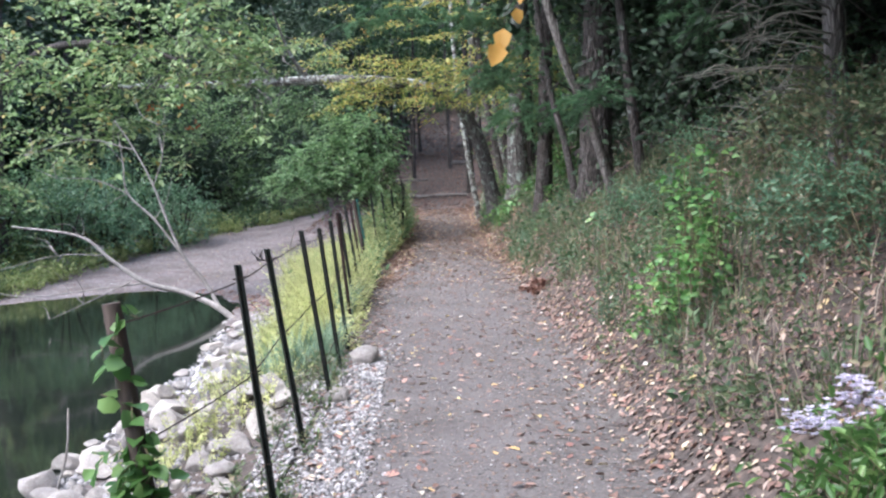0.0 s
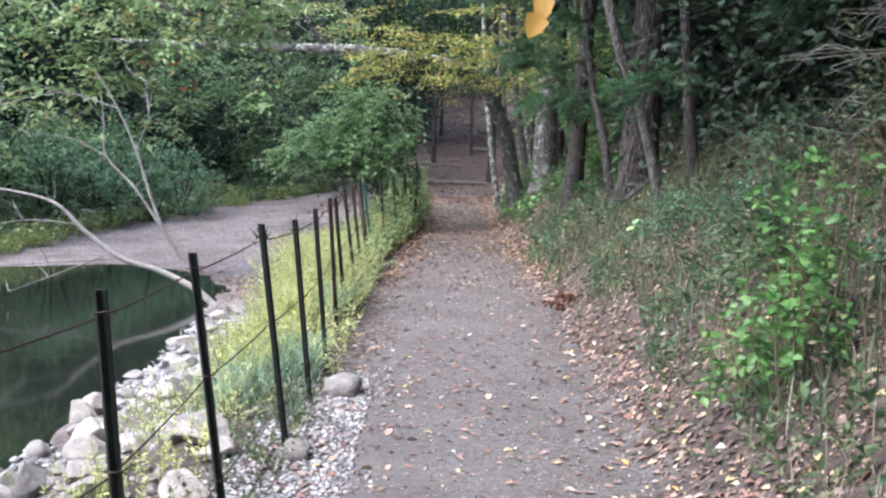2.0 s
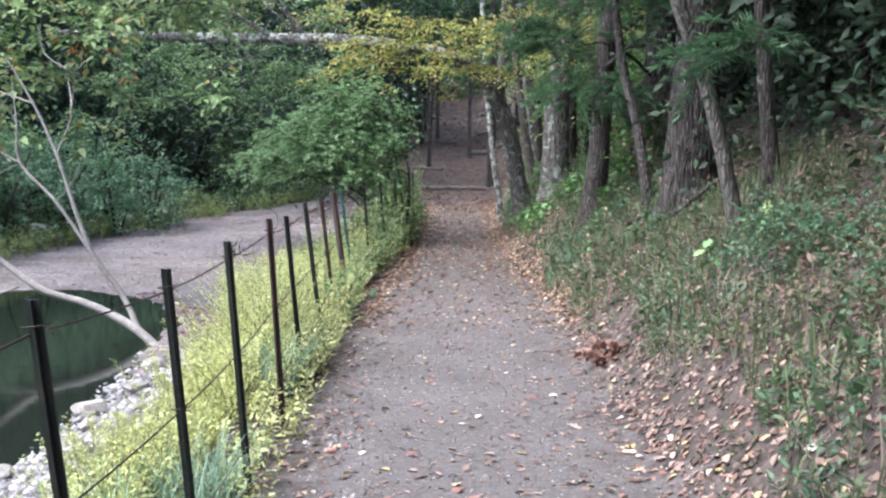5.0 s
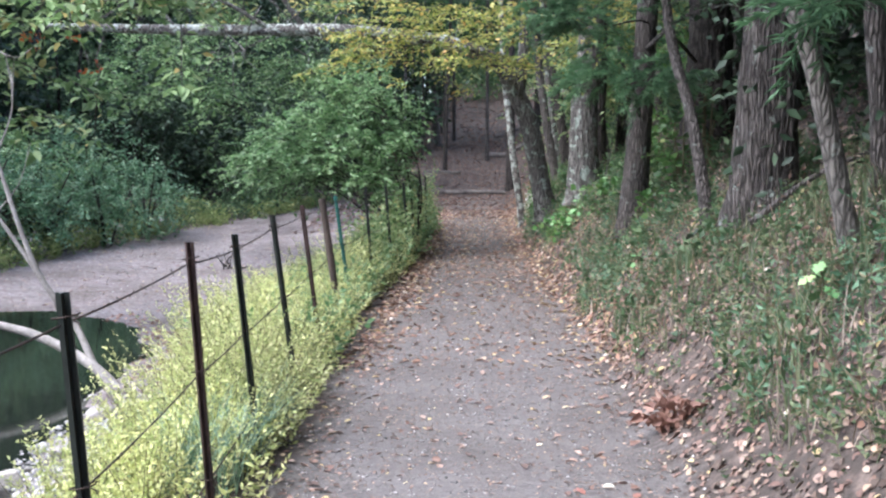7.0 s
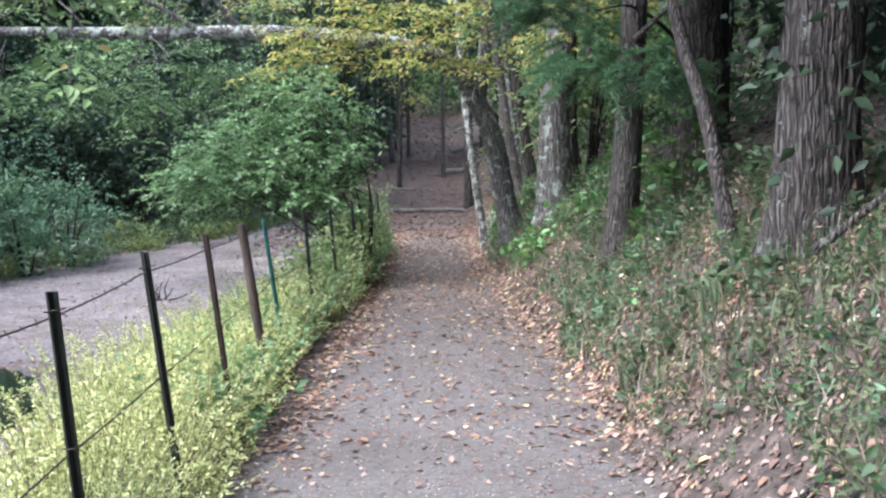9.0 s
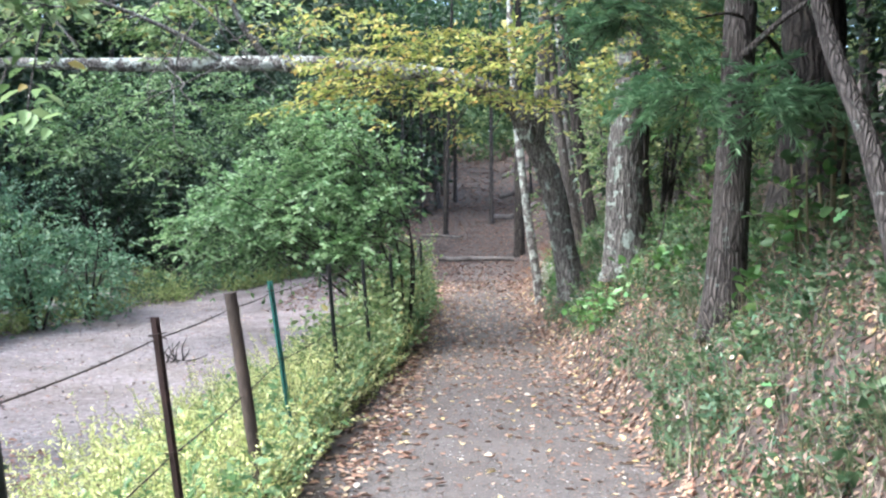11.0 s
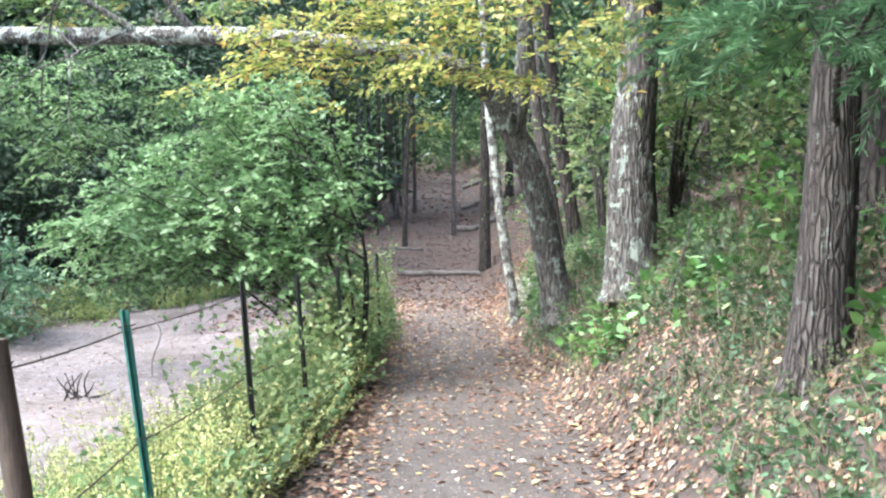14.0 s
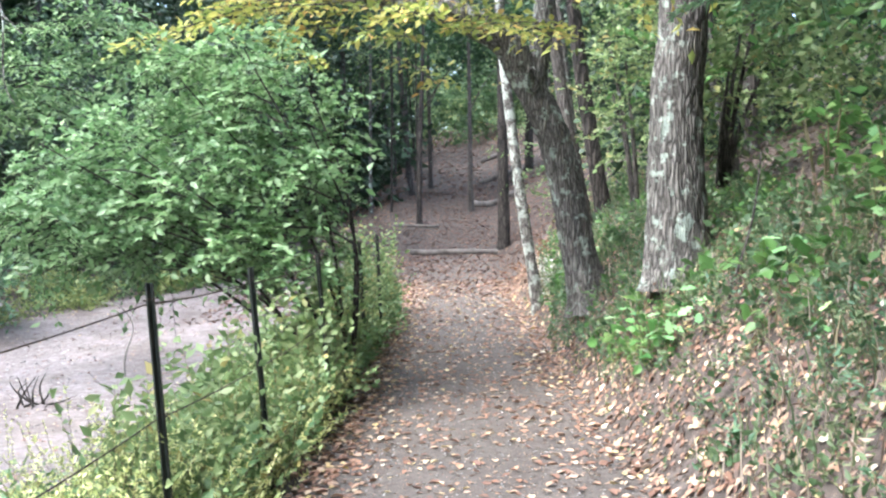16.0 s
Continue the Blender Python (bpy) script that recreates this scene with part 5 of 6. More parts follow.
# ---- single things ----
def build_singles():
    # dead tree fallen towards the water
    root = thing("dead_tree", (-3.6, 17.4, float(height(-3.6, 17.4))), "bleached bare dead tree leaning over the water", "tree")
    Y = 17.5
    limbs = [([(-3.35, 17.2, -0.75), (-3.8, 17.4, -0.42), (-4.36, Y, -0.16), (-4.95, Y, 0.02), (-5.5, Y, 0.42), (-6.0, Y, 0.84), (-7.1, Y, 1.05)], [0.085, 0.07, 0.055, 0.02]),
             ([(-3.75, 17.4, -0.45), (-4.0, Y, 0.0), (-4.3, Y, 0.4), (-4.52, Y, 0.95), (-4.73, Y, 1.6), (-5.0, Y, 2.2), (-5.3, Y, 2.7)], [0.055, 0.045, 0.03, 0.012]),
             ([(-4.3, Y, 0.4), (-4.75, Y, 1.05), (-5.16, Y, 1.5), (-5.2, Y, 2.0), (-5.25, Y, 2.5)], [0.035, 0.025, 0.008]),
             ([(-5.16, Y, 1.5), (-5.7, Y, 1.75), (-6.3, Y, 1.8)], [0.018, 0.006]),
             ([(-4.95, Y, 0.02), (-5.8, Y, -0.05), (-6.8, Y, -0.12), (-7.6, Y, 0.0)], [0.025, 0.008]),
             ([(-5.2, Y, 0.05), (-5.9, 17.2, -0.25), (-6.4, 17, -0.45)], [0.018, 0.006]),
             ([(-4.73, Y, 1.6), (-4.55, Y, 2.1), (-4.6, Y, 2.6)], [0.018, 0.005]),
             ([(-5.0, Y, 2.2), (-5.8, Y, 2.4), (-6.8, Y, 2.2)], [0.016, 0.005]),
             ([(-5.6, Y, 0.5), (-6.3, 17.3, 0.55), (-7.3, 17.2, 0.35)], [0.02, 0.006])]
    for k, (p, r) in enumerate(limbs):
        put("trunk" if k == 0 else "branch", Geo().add(*tube(curve_through(p, 26), [0.68 * q for q in r], 9, 0.06, 5)).mesh("branch", True), WOOD_DEAD, root)
    for k in range(26):
        p, r = limbs[int(rng.integers(0, len(limbs)))]
        a = np.array(p[int(rng.integers(1, len(p)))])
        d = unit(rng.normal(0, 1, 3) + np.array([-0.6, 0, 0.5])) * rng.uniform(0.3, 0.8)
        put("branch", Geo().add(*tube(curve_through([a, a + d * 0.5 + rng.normal(0, 0.05, 3), a + d], 7), [0.009, 0.003], 5)).mesh("branch", True), WOOD_DEAD, root)
    # step logs on the far rise
    for x0, x1, y, r, lab in ((-1.35, 0.95, 44, 0.09, "weathered grey log laid across the path as a step"), (0.35, 2.3, 56, 0.14, "short dark log laid across the slope as a step"), (-2.2, -0.7, 50, 0.06, "thin fallen log on the leafy slope"), (0.9, 2.5, 64, 0.12, "dark log on the leafy slope"), (1.2, 3.2, 74, 0.14, "dark log on the leafy slope")):
        pts = [(x, y + 0.08 * math.sin(x * 2), float(height(x, y)) + r * 0.7) for x in np.linspace(x0, x1, 14)]
        v, f = tube(pts, [r, r * 0.95, r * 0.9], 14, 0.1, 7)
        g = Geo().add(v, f)
        for ring in (v[:14], v[-14:]):
            g.add(np.vstack([ring.mean(0), ring]), np.array([[0, k + 1, (k + 1) % 14 + 1] for k in range(14)]))
        tagged(put("log", g.mesh("log", False), LOG_WOOD), lab, "log", "step logs")
    # fallen branches on the bank
    for p, r in (([(2.3, 25.9, 1.5), (2.9, 25.6, 1.62), (3.6, 25.2, 1.9)], 0.03), ([(1.9, 14.6, 1.12), (2.4, 14.5, 1.5), (3.1, 14.5, 1.75)], 0.025), ([(1.75, 23.3, 0.95), (1.95, 23.4, 1.5), (2.05, 23.5, 2.0)], 0.012), ([(1.3, 13.0, 0.32), (1.6, 13.2, 0.5), (2.1, 13.3, 0.85)], 0.012)):
        tagged(put("fallen_branch", Geo().add(*tube(curve_through(p, 14), [r, r * 0.5], 8, 0.08, 5)).mesh("fallen_branch", True), BARK), "bare brown branch lying on the bank", "branch", "fallen branches")
    # dead drooping twigs of a pine on the slope
    px, py = 3.12, 8.4
    pz = float(height(px, py))
    root = thing("dead_pine", (px, py, pz), "thin grey pine with bare drooping dead branches", "tree")
    put("trunk", Geo().add(*tube(curve_through([(px, py, pz - 0.1), (px - 0.04, py, 3.0), (px - 0.1, py, 7)], 24), [0.095, 0.08, 0.05], 14, 0.08, 8)).mesh("trunk", True), BARK_YOUNG, root)
    for k in range(30):
        o = np.array([px - 0.03, py, 1.9 + 0.036 * k + rng.uniform(-0.05, 0.05)])
        a = rng.uniform(2.5, 4.0) if k % 5 else rng.uniform(0, 6.28)
        d = np.array([math.cos(a), math.sin(a), 0]) * rng.uniform(0.6, 1.3)
        tip = o + d + np.array([0, 0, rng.uniform(-0.28, 0.02)])
        bend = o + d * 0.55 + np.array([0, 0, rng.uniform(-0.02, 0.12)])
        put("dead_branch", Geo().add(*tube(curve_through([o, bend + rng.normal(0, 0.04, 3), tip + rng.normal(0, 0.06, 3)], 12), [0.009, 0.003], 5)).mesh("dead_branch", True), WOOD_GREY, root)
        for _ in range(2):
            b = bend + (tip - bend) * rng.uniform(0, 0.6)
            put("dead_branch", Geo().add(*tube(curve_through([b, b + d * 0.15 + rng.normal(0, 0.04, 3), b + d * 0.3 + rng.normal(0, 0.1, 3)], 7), [0.006, 0.002], 4)).mesh("dead_branch", True), WOOD_GREY, root)
    # crumpled leaf heap at the path's edge
    z = float(height(1.12, 13.0))
    p, w = blob(90, (1.12, 13.0, z + 0.09), (0.18, 0.14, 0.12), 6)
    g = Geo().add(*leaf_geo(p, w, rng.uniform(0.05, 0.1, 90), 0.6, True, 0.3, 0.25))
    tagged(put("leaf_heap", g.mesh("leaf_heap"), LEAF_HEAP), "heap of curled pinkish-brown oak leaves at the path's edge", "leaves", kind="stuff")
    # yellow leaves hanging on a twig over the path
    root = thing("hanging_twig", (0.8, 13.45, 3.4), "bare twig with drooping yellow autumn leaves over the path", "twig")
    put("twig", Geo().add(*tube(curve_through([(1.42, 12.85, 4.2), (1.15, 13.1, 3.85), (0.9, 13.4, 3.55), (0.84, 13.45, 3.3)], 16), [0.012, 0.003], 6)).mesh("twig", True), BARK, root)
    for a, d, size, lab in (((0.84, 13.45, 3.32), (-0.1, -0.1, -0.9), 0.3, "orange autumn leaf"), ((0.8, 13.44, 3.14), (-0.4, -0.1, -0.9), 0.32, "yellow autumn leaf"), ((1.0, 13.4, 3.55), (0.2, 0, -0.9), 0.2, "yellow-green leaf"), ((1.1, 13.2, 3.75), (-0.3, 0, -0.8), 0.2, "yellow-green leaf")):
        put("leaf", Geo().add(*leaf_geo(np.array([a]), np.array([d]), size, 0.8, True, 1.5, 0.1, (0, -1.0, 0.2))).mesh("leaf"), LEAF_HANG, root, lab)
    # pale bare stick and tangle of roots on the beach by the fence
    tagged(put("bare_stick", Geo().add(*tube(curve_through([(-4.2, 29, -0.55), (-4.22, 29, -0.1), (-4.1, 29, 0.3), (-4.25, 29, 0.55), (-4.5, 29, 0.62)], 18), [0.016, 0.006], 6)).mesh("bare_stick", True), WOOD_DEAD), "pale curved bare stick standing by the shore", "stick")
    root = thing("root_tangle", (-4.7, 27.5, float(height(-4.7, 27.5))), "tangle of dark roots washed up on the shore", "roots")
    for k in range(12):
        a = np.array([-4.7, 27.5, float(height(-4.7, 27.5))]) + rng.normal(0, 0.08, 3) * np.array([1, 1, 0])
        d = unit(rng.normal(0, 1, 3) + np.array([0, 0, 0.7])) * rng.uniform(0.2, 0.4)
        put("root", Geo().add(*tube(curve_through([a, a + d * 0.5 + rng.normal(0, 0.04, 3), a + d], 7), [0.014, 0.004], 5)).mesh("root", True), BARK_DARK, root)
    # stick standing in the water by the boulders
    tagged(put("bare_stick", Geo().add(*tube(curve_through([(-2.85, 7.3, -0.7), (-2.72, 7.35, -0.3), (-2.7, 7.4, 0.02)], 10), [0.012, 0.006], 6)).mesh("bare_stick", True), WOOD_DEAD), "grey bare stick standing among shore boulders", "stick")
    # ivy on the first post
    root = thing("ivy", (-1.05, 3.6, 0.2), "green ivy climbing a brown wooden fence post", "vine")
    lg, tg = Geo(), Geo()
    p = np.stack([-1.02 - 0.115 * (h := rng.uniform(0.15, 1.1, 100)) + rng.normal(0, 0.045, 100), 3.59 + rng.normal(0, 0.05, 100), h], -1)
    keep = (p[:, 2] < 0.66) & (p[:, 2] > 0.25) | (rng.random(100) < 0.1)
    p = p[keep]
    sprays(lg, tg, p, rng.normal(0, 1, p.shape) + np.array([0, -0.5, 0]), 0.07, 3, 0.078, 0.85, 0.6, True)
    stuff(put("leaves", lg.mesh("leaves"), LEAF_VINE, root))
    stuff(put("tendrils", tg.mesh("tendrils"), STALK, root))


WOOD_GREY = rough_material("wood_dead_twig", [(0.3, (0.1, 0.1, 0.085)), (0.7, (0.26, 0.25, 0.21))], 4.0)
LEAF_LITTER = leaf_material("leaf_litter_brown", [(0, (0.06, 0.04, 0.032)), (0.5, (0.125, 0.092, 0.075)), (0.8, (0.2, 0.142, 0.115)), (0.93, (0.3, 0.24, 0.2)), (1, (0.42, 0.3, 0.22))], 0.12, 0.75)
LEAF_SLOPE = leaf_material("leaf_slope_brown", [(0, (0.07, 0.04, 0.032)), (0.6, (0.17, 0.095, 0.072)), (1, (0.3, 0.2, 0.155))], 0.12, 0.75)
LEAF_AUTUMN = leaf_material("leaf_fallen_orange", [(0, (0.13, 0.075, 0.058)), (0.35, (0.25, 0.135, 0.095)), (0.65, (0.37, 0.23, 0.16)), (0.85, (0.5, 0.385, 0.3)), (0.95, (0.58, 0.45, 0.2)), (1, (0.68, 0.62, 0.56))], 0.12, 0.65)
LEAF_HEAP = leaf_material("leaf_heap_brown", [(0, (0.16, 0.08, 0.06)), (0.6, (0.32, 0.18, 0.14)), (1, (0.48, 0.32, 0.26))], 0.15, 0.7)
LEAF_HANG = leaf_material("leaf_hanging_yellow", [(0, (0.75, 0.5, 0.1)), (1, (0.8, 0.42, 0.12))], 0.5)
build_singles()


def lobed_leaf_material():
    m, nt, b = nodes_of("leaf_oak_seedling")
    info = nt.nodes.new("ShaderNodeObjectInfo")
    c = ramp(nt, info.outputs["Random"], [(0, (0.09, 0.22, 0.08)), (0.5, (0.15, 0.31, 0.12)), (0.9, (0.24, 0.4, 0.18)), (1, (0.42, 0.42, 0.14))])
    c = mix(nt, 0.4, c, ramp(nt, noise_out(nt, 5, 4), [(0.3, (0.7, 0.75, 0.7)), (0.7, (1.15, 1.15, 1.1))]), "MULTIPLY")
    nt.links.new(c, b.inputs["Base Color"])
    b.inputs["Roughness"].default_value = 0.6
    return m


LEAF_LOBED = lobed_leaf_material()
# x, y, height, leaves, length of a leaf
OAK_SPOTS = [(1.36, 23.6, 0.42, 12, 0.15), (1.55, 23.2, 0.35, 10, 0.14), (1.9, 22.5, 0.4, 11, 0.15), (2.35, 22.3, 0.55, 12, 0.15), (2.5, 21.7, 0.45, 10, 0.15), (1.75, 21.3, 0.3, 8, 0.13), (2.2, 19.3, 0.5, 12, 0.14), (2.05, 18.9, 0.3, 7, 0.13), (2.45, 18.7, 0.5, 10, 0.14), (2.8, 23.2, 0.6, 12, 0.16), (1.5, 17.2, 0.28, 7, 0.12), (1.75, 12.6, 0.3, 8, 0.12), (2.05, 12.2, 0.35, 8, 0.12), (1.3, 25.0, 0.35, 9, 0.14)]


def build_shrubs():
    # tall sprouts with broad bright leaves
    root = thing("bright_sprouts", (1.62, 7.3, float(height(1.62, 7.3))), "tall sprouts with broad bright green leaves at the path's edge", "shrub")
    lg, tg = Geo(), Geo()
    for k in range(24):
        b = np.array([rng.uniform(1.38, 1.9), rng.uniform(6.95, 7.7), 0])
        b[2] = float(height(b[0], b[1])) - 0.03
        top = b + np.array([rng.normal(-0.02, 0.12), rng.normal(0, 0.12), rng.uniform(0.35, 1.05) if k > 3 else 1.1])
        pts = curve_through([b, b * 0.5 + top * 0.5 + rng.normal(0, 0.04, 3), top], 9)
        put("stem", Geo().add(*tube(pts, [0.006, 0.003], 5)).mesh("stem", True), STALK, root)
        q = pts[2:]
        d = rng.normal(0, 1, (len(q), 3)) * np.array([1, 1, 0.25]) + np.array([0, -0.2, 0.1])
        sprays(lg, tg, q, d, 0.15, 5, 0.06, 0.7, 0.4, True, 0.9, 0.8, 0.002)
    stuff(put("leaves", lg.mesh("leaves"), LEAF_SPROUT, root))
    stuff(put("twig_spray", tg.mesh("twig_spray"), STALK, root))
    shrub("bright_shrub", "bright green leafy bush at the path's edge", 1.95, 8.3, 0.8, 0.6, LEAF_GREEN, 110, 0.06, STALK)
    for x, y, w, h in ((2.3, 5.6, 1.0, 0.6), (2.15, 9.9, 0.9, 0.5), (3.1, 7.6, 1.3, 0.8), (2.75, 10.8, 1.1, 0.6), (2.1, 11.6, 0.8, 0.45), (3.5, 10.0, 1.2, 0.8), (2.25, 6.3, 0.8, 0.5)):
        shrub("low_bush", "low bluish-green bush with fine leaves on the bank", x, y, w, h, LEAF_BLUE, 170, 0.045, STALK)
    shrub("low_bush", "low green bush with fine leaves on the bank", 2.6, 6.8, 1.2, 0.9, LEAF_GRASS, 200, 0.06, STALK)
    shrub("low_bush", "low green bush with fine leaves on the bank", 2.9, 9.0, 1.4, 1.0, LEAF_GRASS, 200, 0.06, STALK)
    for x, y, w, h, mt, n, size, lab in ((1.36, 23.9, 0.5, 0.42, LEAF_SPROUT, 20, 0.1, "young oak sprouts with broad bright leaves"), (1.75, 22.3, 0.6, 0.45, LEAF_VINE, 24, 0.1, "young oak sprouts with broad bright leaves"),
                                         (2.35, 19.3, 0.4, 1.0, LEAF_VINE, 26, 0.105, "broad-leaved green vine beside a grey trunk"), (2.6, 19.6, 0.5, 1.3, LEAF_GREEN, 26, 0.11, "broad-leaved green vine beside a grey trunk"),
                                         (1.9, 19.2, 0.3, 0.3, LEAF_VINE, 8, 0.09, "broad-leaved green plants at the foot of a trunk"), (2.45, 22.0, 0.5, 0.8, LEAF_VINE, 22, 0.1, "broad-leaved green vine on the bank"), (2.75, 24.2, 0.6, 0.9, LEAF_VINE, 24, 0.11, "young oak with broad green leaves on the bank")):
        shrub("broadleaf_bush", lab, x, y, w, h, mt, n, size, STALK, width=0.75)
    shrub("yellow_bush", "yellowing understory bush between trunks", 2.5, 26.8, 1.4, 2.2, LEAF_LIGHT, 130, 0.1, BARK)
    shrub("yellow_bush", "yellowing understory bush between trunks", 2.3, 30.0, 1.2, 2.6, LEAF_LIGHT, 130, 0.1, BARK)
    # oak seedlings with large lobed leaves
    half = [(0, 0.0), (0.14, 0.05), (0.24, 0.2), (0.34, 0.1), (0.5, 0.33), (0.6, 0.15), (0.74, 0.28), (0.84, 0.13), (1.0, 0.0)]
    top = [(a, b, 0.1 * b - 0.12 * a * a) for a, b in half]
    low = [(a, -b, 0.1 * b - 0.12 * a * a) for a, b in half[1:-1]]
    lobed = np_mesh("lobed_leaf", np.array(top + low), [np.array([[k, k + 1, 9 + k, 8 + k] for k in range(1, 7)]), np.array([[0, 1, 9], [7, 8, 15]])])
    lobed.materials.append(LEAF_LOBED)
    for x, y, h, n, size in OAK_SPOTS:
        z = float(height(x, y))
        root = thing("oak_seedling", (x, y, z), "young oak seedling with large lobed green leaves", "plant", "oak seedlings")
        put("stem", Geo().add(*tube(curve_through([(x, y, z - 0.03), (x + 0.03, y, z + h * 0.5), (x - 0.02, y - 0.03, z + h)], 8), [0.007, 0.003], 5)).mesh("stem", True), STALK, root)
        for k in range(n):
            leaf = new("leaf", lobed)
            share = 0.35 + 0.65 * (k + 0.5) / n
            turn = k * 137.5 + rng.uniform(-25, 25)
            leaf.parent = root
            leaf.matrix_parent_inverse = root.matrix_basis.inverted()
            leaf.matrix_basis = pose(x + rng.normal(0, 0.03), y + rng.normal(0, 0.03), z + h * share, rng.uniform(-25, 25), rng.uniform(-10, 45), turn) @ Matrix.Scale(size * rng.uniform(0.75, 1.15), 4)
    # aster in flower
    z = float(height(1.36, 3.7))
    root = thing("aster", (1.36, 3.7, z), "clump of pale violet asters in flower", "flowers")
    lg, tg, fl = Geo(), Geo(), Geo()
    x, y = rng.normal(1.42, 0.2, 60), rng.normal(3.7, 0.2, 60)
    sprays(lg, tg, on_ground(x, y), np.array([0, 0, 1.0]) + rng.normal(0, 0.3, (60, 3)), 0.38, 10, 0.075, 0.4, 0.2, True)
    c = np.array([(1.3, 3.62, z + 0.38), (1.4, 3.68, z + 0.47), (1.46, 3.6, z + 0.44), (1.22, 3.7, z + 0.34)])
    q = c[rng.integers(0, 4, 130)] + rng.normal(0, 0.034, (130, 3))
    for k in range(9):
        a = k * 0.698
        fl.add(*leaf_geo(q, np.array([math.cos(a), math.sin(a), 0.35]) + rng.normal(0, 0.15, (130, 3)), 0.021, 0.45))
    stuff(put("leaves", lg.mesh("leaves"), LEAF_VINE, root))
    stuff(put("stalks", tg.mesh("stalks"), STALK, root))
    stuff(put("blossoms", fl.mesh("blossoms"), PETAL, root, "pale violet aster blossoms"))


build_shrubs()


def foliage(name, label, material, blobs, length, leaves, size, category="foliage", droop=0.25, width=0.5, twig=False):
    """Boughs of leaves in uneven clumps, as one piece of stuff. blobs: (centre, radii, twigs)."""
    lg, tg = Geo(), Geo()
    for c, r, n in blobs:
        p, w = blob(n, c, r, 10)
        sprays(lg, tg if twig else None, p, w, length, leaves, size, width, droop, False, 1.0, 0.25)
    root = thing(name, blobs[0][0], label, category, kind="stuff")
    stuff(put("leaves", lg.mesh("leaves"), material, root))
    if twig:
        stuff(put("twig_spray", tg.mesh("twig_spray"), BARK, root))
    return root


def build_canopy():
    R = lambda a, b: float(rng.uniform(a, b))
    # Overhead leaf layers, mostly out of view, added to darken slope and bank.
    foliage("canopy", "dark leaf layer added over the wooded slope to block light", LEAF_DARK, [((R(3.5, 22), R(4, 36), R(7, 12)), (3.2, 3.2, 1.3), 100) for _ in range(38)] + [((R(3, 13), R(-2, 34), R(6, 9)), (2.6, 2.6, 1.0), 90) for _ in range(34)], 1.3, 6, 0.42)
    foliage("canopy", "unseen closed leaf layer added high over the wooded slope to block light", LEAF_SHADED, [((R(2.8, 16), R(-8, 24), R(7.5, 11)), (3.0, 3.0, 1.2), 110) for _ in range(75)], 1.4, 6, 0.5)
    foliage("canopy", "unseen dense leaf layer added over the bank to block light", LEAF_SHADED, [((R(1.7, 5.5), R(-3, 21), R(5.6, 7.4)), (1.9, 1.9, 0.7), 110) for _ in range(64)], 1.0, 7, 0.34)
    foliage("canopy", "leafy boughs over the far end of the path, thickened to shade the slope", LEAF_DARK, [((R(-4, 8), R(34, 62), R(8.2, 11)), (3, 3, 1.2), 110) for _ in range(24)], 1.2, 8, 0.28)
    foliage("canopy", "unseen leaf layer added over the bank to shade it", LEAF_DARK, [((R(1.5, 5), y, R(6.5, 9)), (2.0, 2.0, 1.0), 90) for y in np.linspace(5, 25, 17)], 1.1, 7, 0.26)
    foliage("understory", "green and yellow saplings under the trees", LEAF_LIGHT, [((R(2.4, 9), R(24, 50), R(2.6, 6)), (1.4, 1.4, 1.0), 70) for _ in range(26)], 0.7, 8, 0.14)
    # Shade under the right-hand trees is put into these saplings' colour.
    foliage("understory", "saplings under the trees with shade put into their leaf colour", LEAF_SHADED, [((R(3.2, 14), R(8, 25), R(3, 7)), (1.8, 1.8, 1.3), 90) for _ in range(28)], 0.8, 8, 0.17)
    foliage("far_foliage", "dense distant woodland foliage", LEAF_DARK, [((R(-40, 45), R(62, 120), R(9, 26)), (5, 4, 4), 130) for _ in range(36)], 2.4, 6, 0.8)
    foliage("far_foliage", "dense distant woodland on the crest of the slope", LEAF_GREEN, [((x := R(-16, 16), y := R(85, 118), float(height(x, y)) + R(0.5, 14)), (3.5, 3, 2.6), 130) for _ in range(80)], 1.8, 6, 0.5)
    foliage("far_foliage", "dense low woodland along the crest of the slope", LEAF_BACK, [((x, y := R(108, 120), float(height(x, y)) + R(0, 5)), (3, 2.5, 2.4), 120) for x in np.linspace(-16, 16, 30)], 1.8, 6, 0.55)
    foliage("far_foliage", "distant yellowing woodland on the crest of the slope", LEAF_LIGHT, [((R(-10, 14), R(60, 100), R(7, 20)), (2.6, 2.4, 1.8), 90) for _ in range(26)], 1.2, 8, 0.26)
    # Backing woods left of the path: dark leaf colour stands for their shade.
    foliage("far_foliage", "dense woodland behind the beach with shade put into its leaf colour", LEAF_SHADED, [((x := R(-42, -15), R(22, 62), R(3, 8) + 0.32 * (-15 - x)), (3.8, 3.2, 2.8), 130) for _ in range(82)], 1.5, 6, 0.45)
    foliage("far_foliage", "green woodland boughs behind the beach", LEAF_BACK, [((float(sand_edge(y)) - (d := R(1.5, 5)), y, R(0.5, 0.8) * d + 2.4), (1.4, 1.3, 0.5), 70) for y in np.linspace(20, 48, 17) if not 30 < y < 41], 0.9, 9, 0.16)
    # Leaf layer added overhead so the left woods fall dark.
    foliage("canopy", "high leaf layer added over the woodland behind the beach to block light", LEAF_SHADED, [((float(sand_edge(min(y := R(18, 62), 50))) - R(10, 30), y, R(8.5, 13)), (3.4, 3.4, 1.3), 100) for _ in range(55)], 1.4, 6, 0.5)
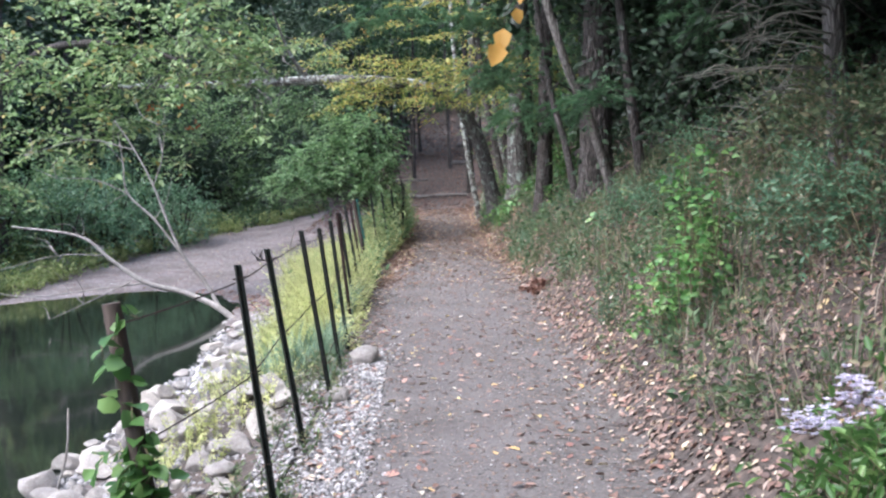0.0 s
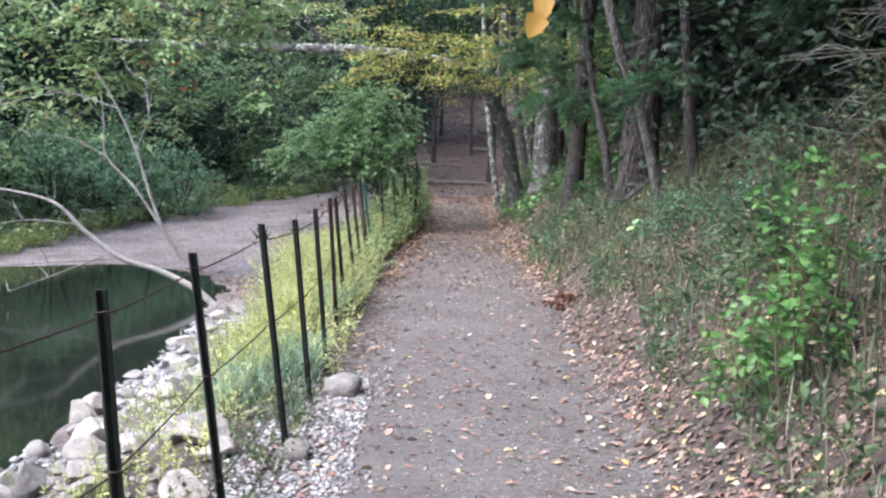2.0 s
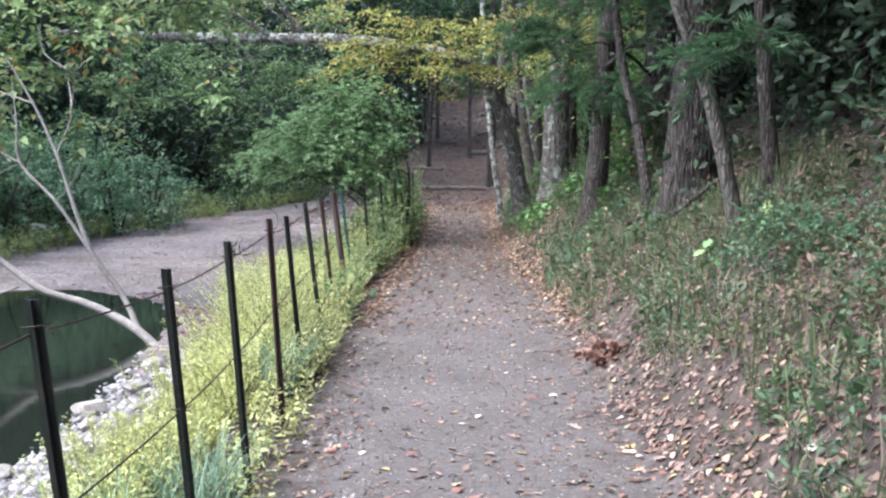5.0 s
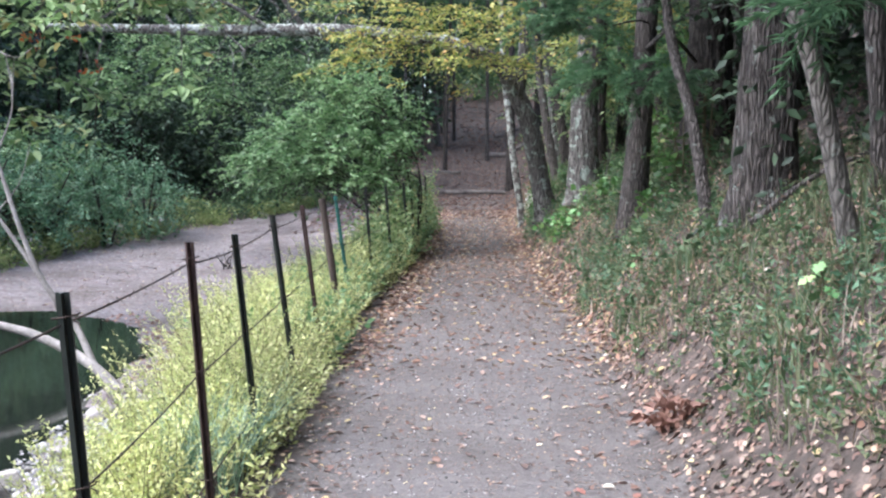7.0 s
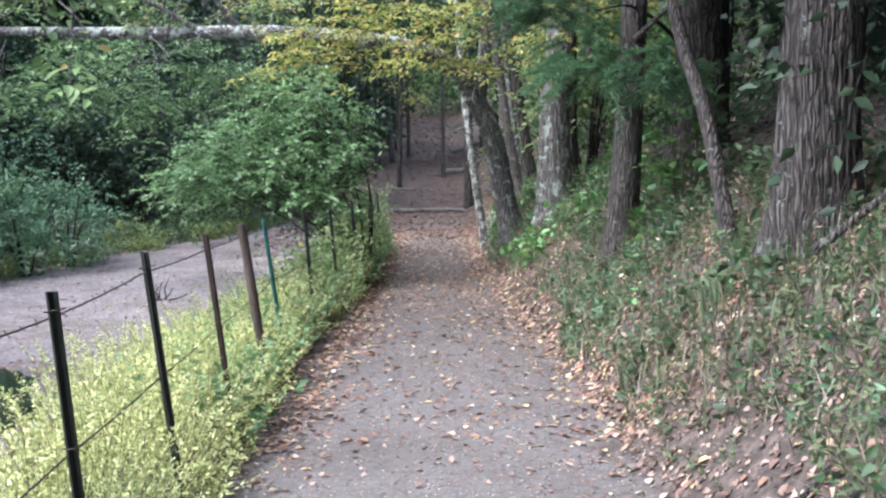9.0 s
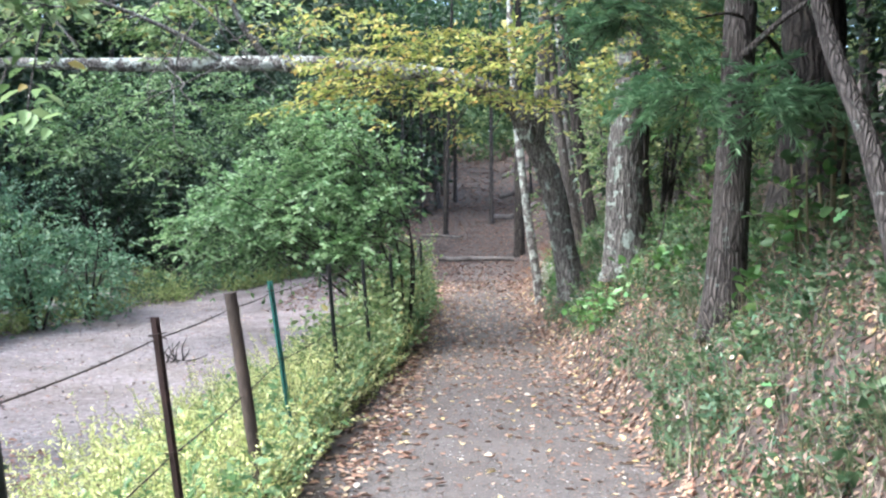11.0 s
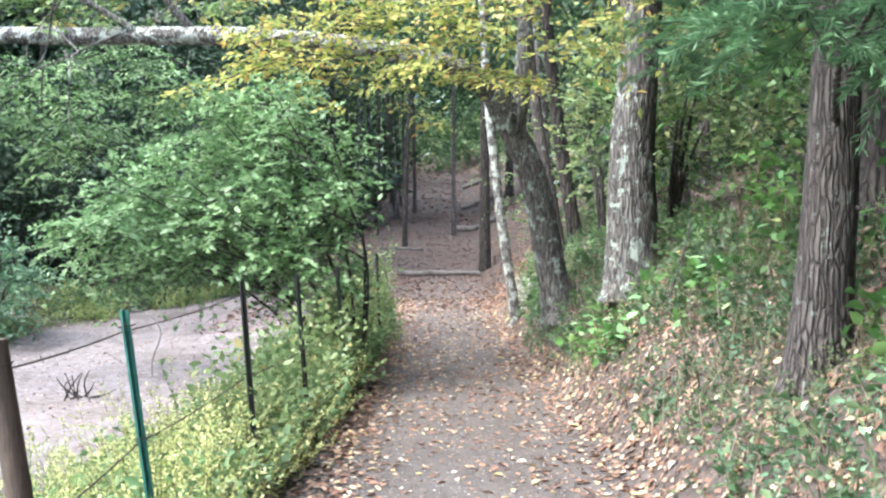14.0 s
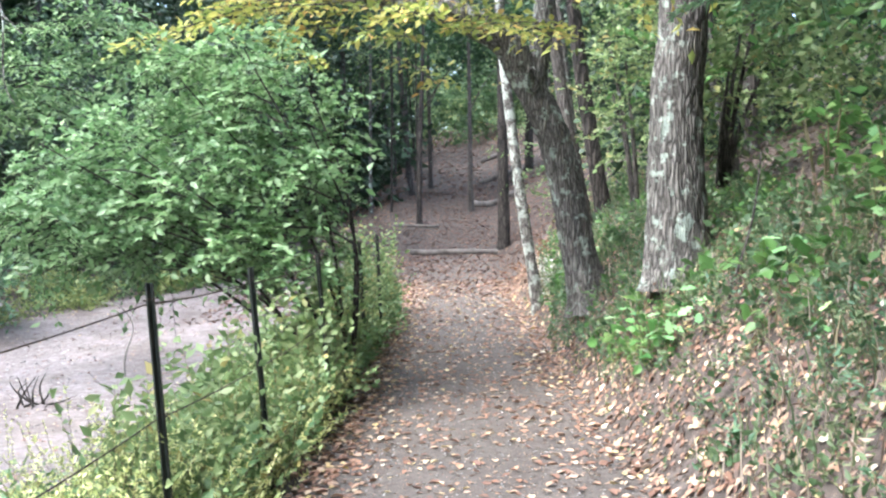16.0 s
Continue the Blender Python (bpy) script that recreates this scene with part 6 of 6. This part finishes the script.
    foliage("far_foliage", "woodland left of the path with shade put into its leaf colour", LEAF_SHADED, [((R(-9.5, -4.4), R(36, 48), R(2.2, 8)), (1.8, 1.8, 1.4), 130) for _ in range(20)], 0.9, 8, 0.18)
    foliage("far_foliage", "woodland far behind the beach, coloured dark as deep shade", LEAF_SHADED, [((R(-46, -9), R(46, 78), R(3, 22)), (5, 4, 3.6), 110) for _ in range(44)], 2.4, 6, 0.8)
    # Dark leaves added here and below stand for the shaded forest interior.
    foliage("understory", "added saplings on the wooded slope, coloured dark as shade", LEAF_SHADED, [((R(3.4, 10), R(9, 26), R(3.4, 6.5)), (1.4, 1.4, 1.0), 80) for _ in range(24)], 0.8, 7, 0.2)
    foliage("understory", "added dark leaves standing for the shaded gaps on the wooded slope", LEAF_SHADED, [((x := R(2.9, 7.0), y := R(9.5, 18), float(height(x, y)) + R(0.7, 3.2)), (1.1, 1.1, 0.8), 70) for _ in range(40)], 0.7, 8, 0.13, twig=True)
    # One more unseen layer that keeps sky light off the upper slope.
    foliage("canopy", "unseen leaves added above the wooded slope to block light", LEAF_DARK, [((R(2.6, 9), R(4, 22), R(5.6, 8)), (1.8, 1.8, 0.8), 90) for _ in range(26)], 1.1, 6, 0.36)
    # Added ring of trees: cuts low sky light and darkens the water's reflection.
    foliage("far_foliage", "dark tree line added on the far shore to block low sky and mirror in the pond", LEAF_SHADED, [((-42 - R(0, 8), y, R(0.5, 17)), (4, 4, 3), 60) for y in np.linspace(-34, 30, 70)], 2.6, 6, 1.0)
    foliage("far_foliage", "unseen dark woods added behind the start of the walk to block low sky", LEAF_DARK, [((x, -24 - R(0, 8), R(0.5, 16)), (4, 4, 3), 60) for x in np.linspace(-44, 24, 64)], 2.6, 6, 1.0)
    # Brush in shade-dark colour fills the dark gaps between the shore shrubs.
    foliage("far_foliage", "brush behind the shore shrubs, coloured dark as deep shade", LEAF_SHADED, [((x := float(sand_edge(min(y := R(24, 66), 50))) - R(6, 22), y, float(height(x, y)) + R(0.4, 5)), (2.6, 2.4, 1.8), 90) for _ in range(80)], 1.4, 7, 0.36)
    # Kept just above the view by the 0.17 * y term; blocks light only.
    foliage("canopy", "unseen low boughs added over the near bank to block light", LEAF_SHADED, [((R(2.2, 6), y := R(3, 19), 0.17 * y + R(2.9, 3.6)), (1.5, 1.5, 0.45), 90) for _ in range(60)], 0.9, 7, 0.3)
    # Added dark leaves that make the gaps between trunks read as shade.
    foliage("understory", "added dark leaves standing for shade between the trunks beside the path", LEAF_SHADED, [((x := R(2.3, 7), y := R(31, 44), float(height(x, y)) + R(0.4, 4.5)), (1.3, 1.3, 1.0), 80) for _ in range(16)], 0.8, 8, 0.2)
    # Closes gaps to the sky with leaves coloured as shade.
    foliage("far_foliage", "woodland at the back of the path, coloured dark as shade", LEAF_SHADED, [((R(-14, -4.5), R(56, 84), R(4, 15)), (3, 3, 2.4), 110) for _ in range(30)], 1.6, 7, 0.5)
    foliage("red_spray", "small spray of red-orange autumn leaves", LEAF_RED, [((-5.05, 19.5, 2.95), (0.2, 0.2, 0.14), 5), ((-4.4, 19.6, 2.6), (0.1, 0.1, 0.1), 2)], 0.22, 6, 0.09)
    foliage("autumn_spray", "sprays of yellow autumn leaves over the bank", LEAF_YELLOW, [((0.95, 23.4, 3.35), (0.6, 0.6, 0.3), 30), ((1.95, 23.8, 3.75), (0.6, 0.6, 0.4), 34), ((1.3, 22.2, 3.9), (0.8, 0.7, 0.35), 40), ((2.6, 22.6, 3.9), (0.7, 0.6, 0.4), 34), ((0.1, 24.2, 3.8), (0.7, 0.7, 0.3), 30)], 0.45, 8, 0.1, twig=True)
    foliage("oak_spray", "sprays of green oak leaves over the bank", LEAF_SPROUT, [((3.2, 26.0, 4.0), (0.9, 0.8, 0.6), 40), ((4.2, 28.0, 3.6), (1.0, 0.9, 0.7), 44), ((2.7, 22.3, 2.9), (0.6, 0.5, 0.35), 26), ((3.3, 24.0, 3.3), (0.7, 0.7, 0.5), 34), ((2.6, 27.0, 3.2), (0.8, 0.8, 0.6), 40)], 0.45, 7, 0.12, twig=True)
    foliage("understory", "bright yellow-green saplings under the trees", LEAF_LIGHT, [((R(2.6, 6), R(25, 38), R(3, 7)), (1.2, 1.2, 0.8), 60) for _ in range(28)], 0.7, 8, 0.13)
    # pine boughs reaching over the bank
    for c, r, n in (((1.8, 18.9, 2.5), (0.75, 0.6, 0.33), 85), ((1.1, 19.8, 3.3), (0.8, 0.8, 0.35), 70), ((2.0, 22.4, 3.4), (0.9, 0.9, 0.5), 60), ((2.1, 17.8, 3.6), (1.0, 0.9, 0.5), 70), ((3.3, 16.5, 3.4), (1.0, 1.0, 0.6), 60), ((1.8, 12.2, 2.35), (0.3, 0.35, 0.2), 22), ((1.4, 20.5, 4.2), (1.2, 1.0, 0.5), 70), ((3.0, 11, 3.2), (0.9, 0.9, 0.4), 50), ((-0.9, 21, 4.75), (0.9, 0.8, 0.3), 60), ((0.3, 20.5, 4.45), (0.8, 0.8, 0.3), 60)):
        root = thing("pine_bough", c, "soft dark green pine bough over the bank", "pine bough", "pine boughs")
        lg, tg = Geo(), Geo()
        p, w = blob(n, c, r, 6)
        sprays(lg, tg, p, w * np.array([1, 1, 0.3]), 0.32, 60, 0.1, 0.03, 0.3, False, 0.8)
        stuff(put("needles", lg.mesh("needles"), LEAF_NEEDLE, root))
        stuff(put("twig_spray", tg.mesh("twig_spray"), BARK_DARK, root))


build_canopy()
build_litter()
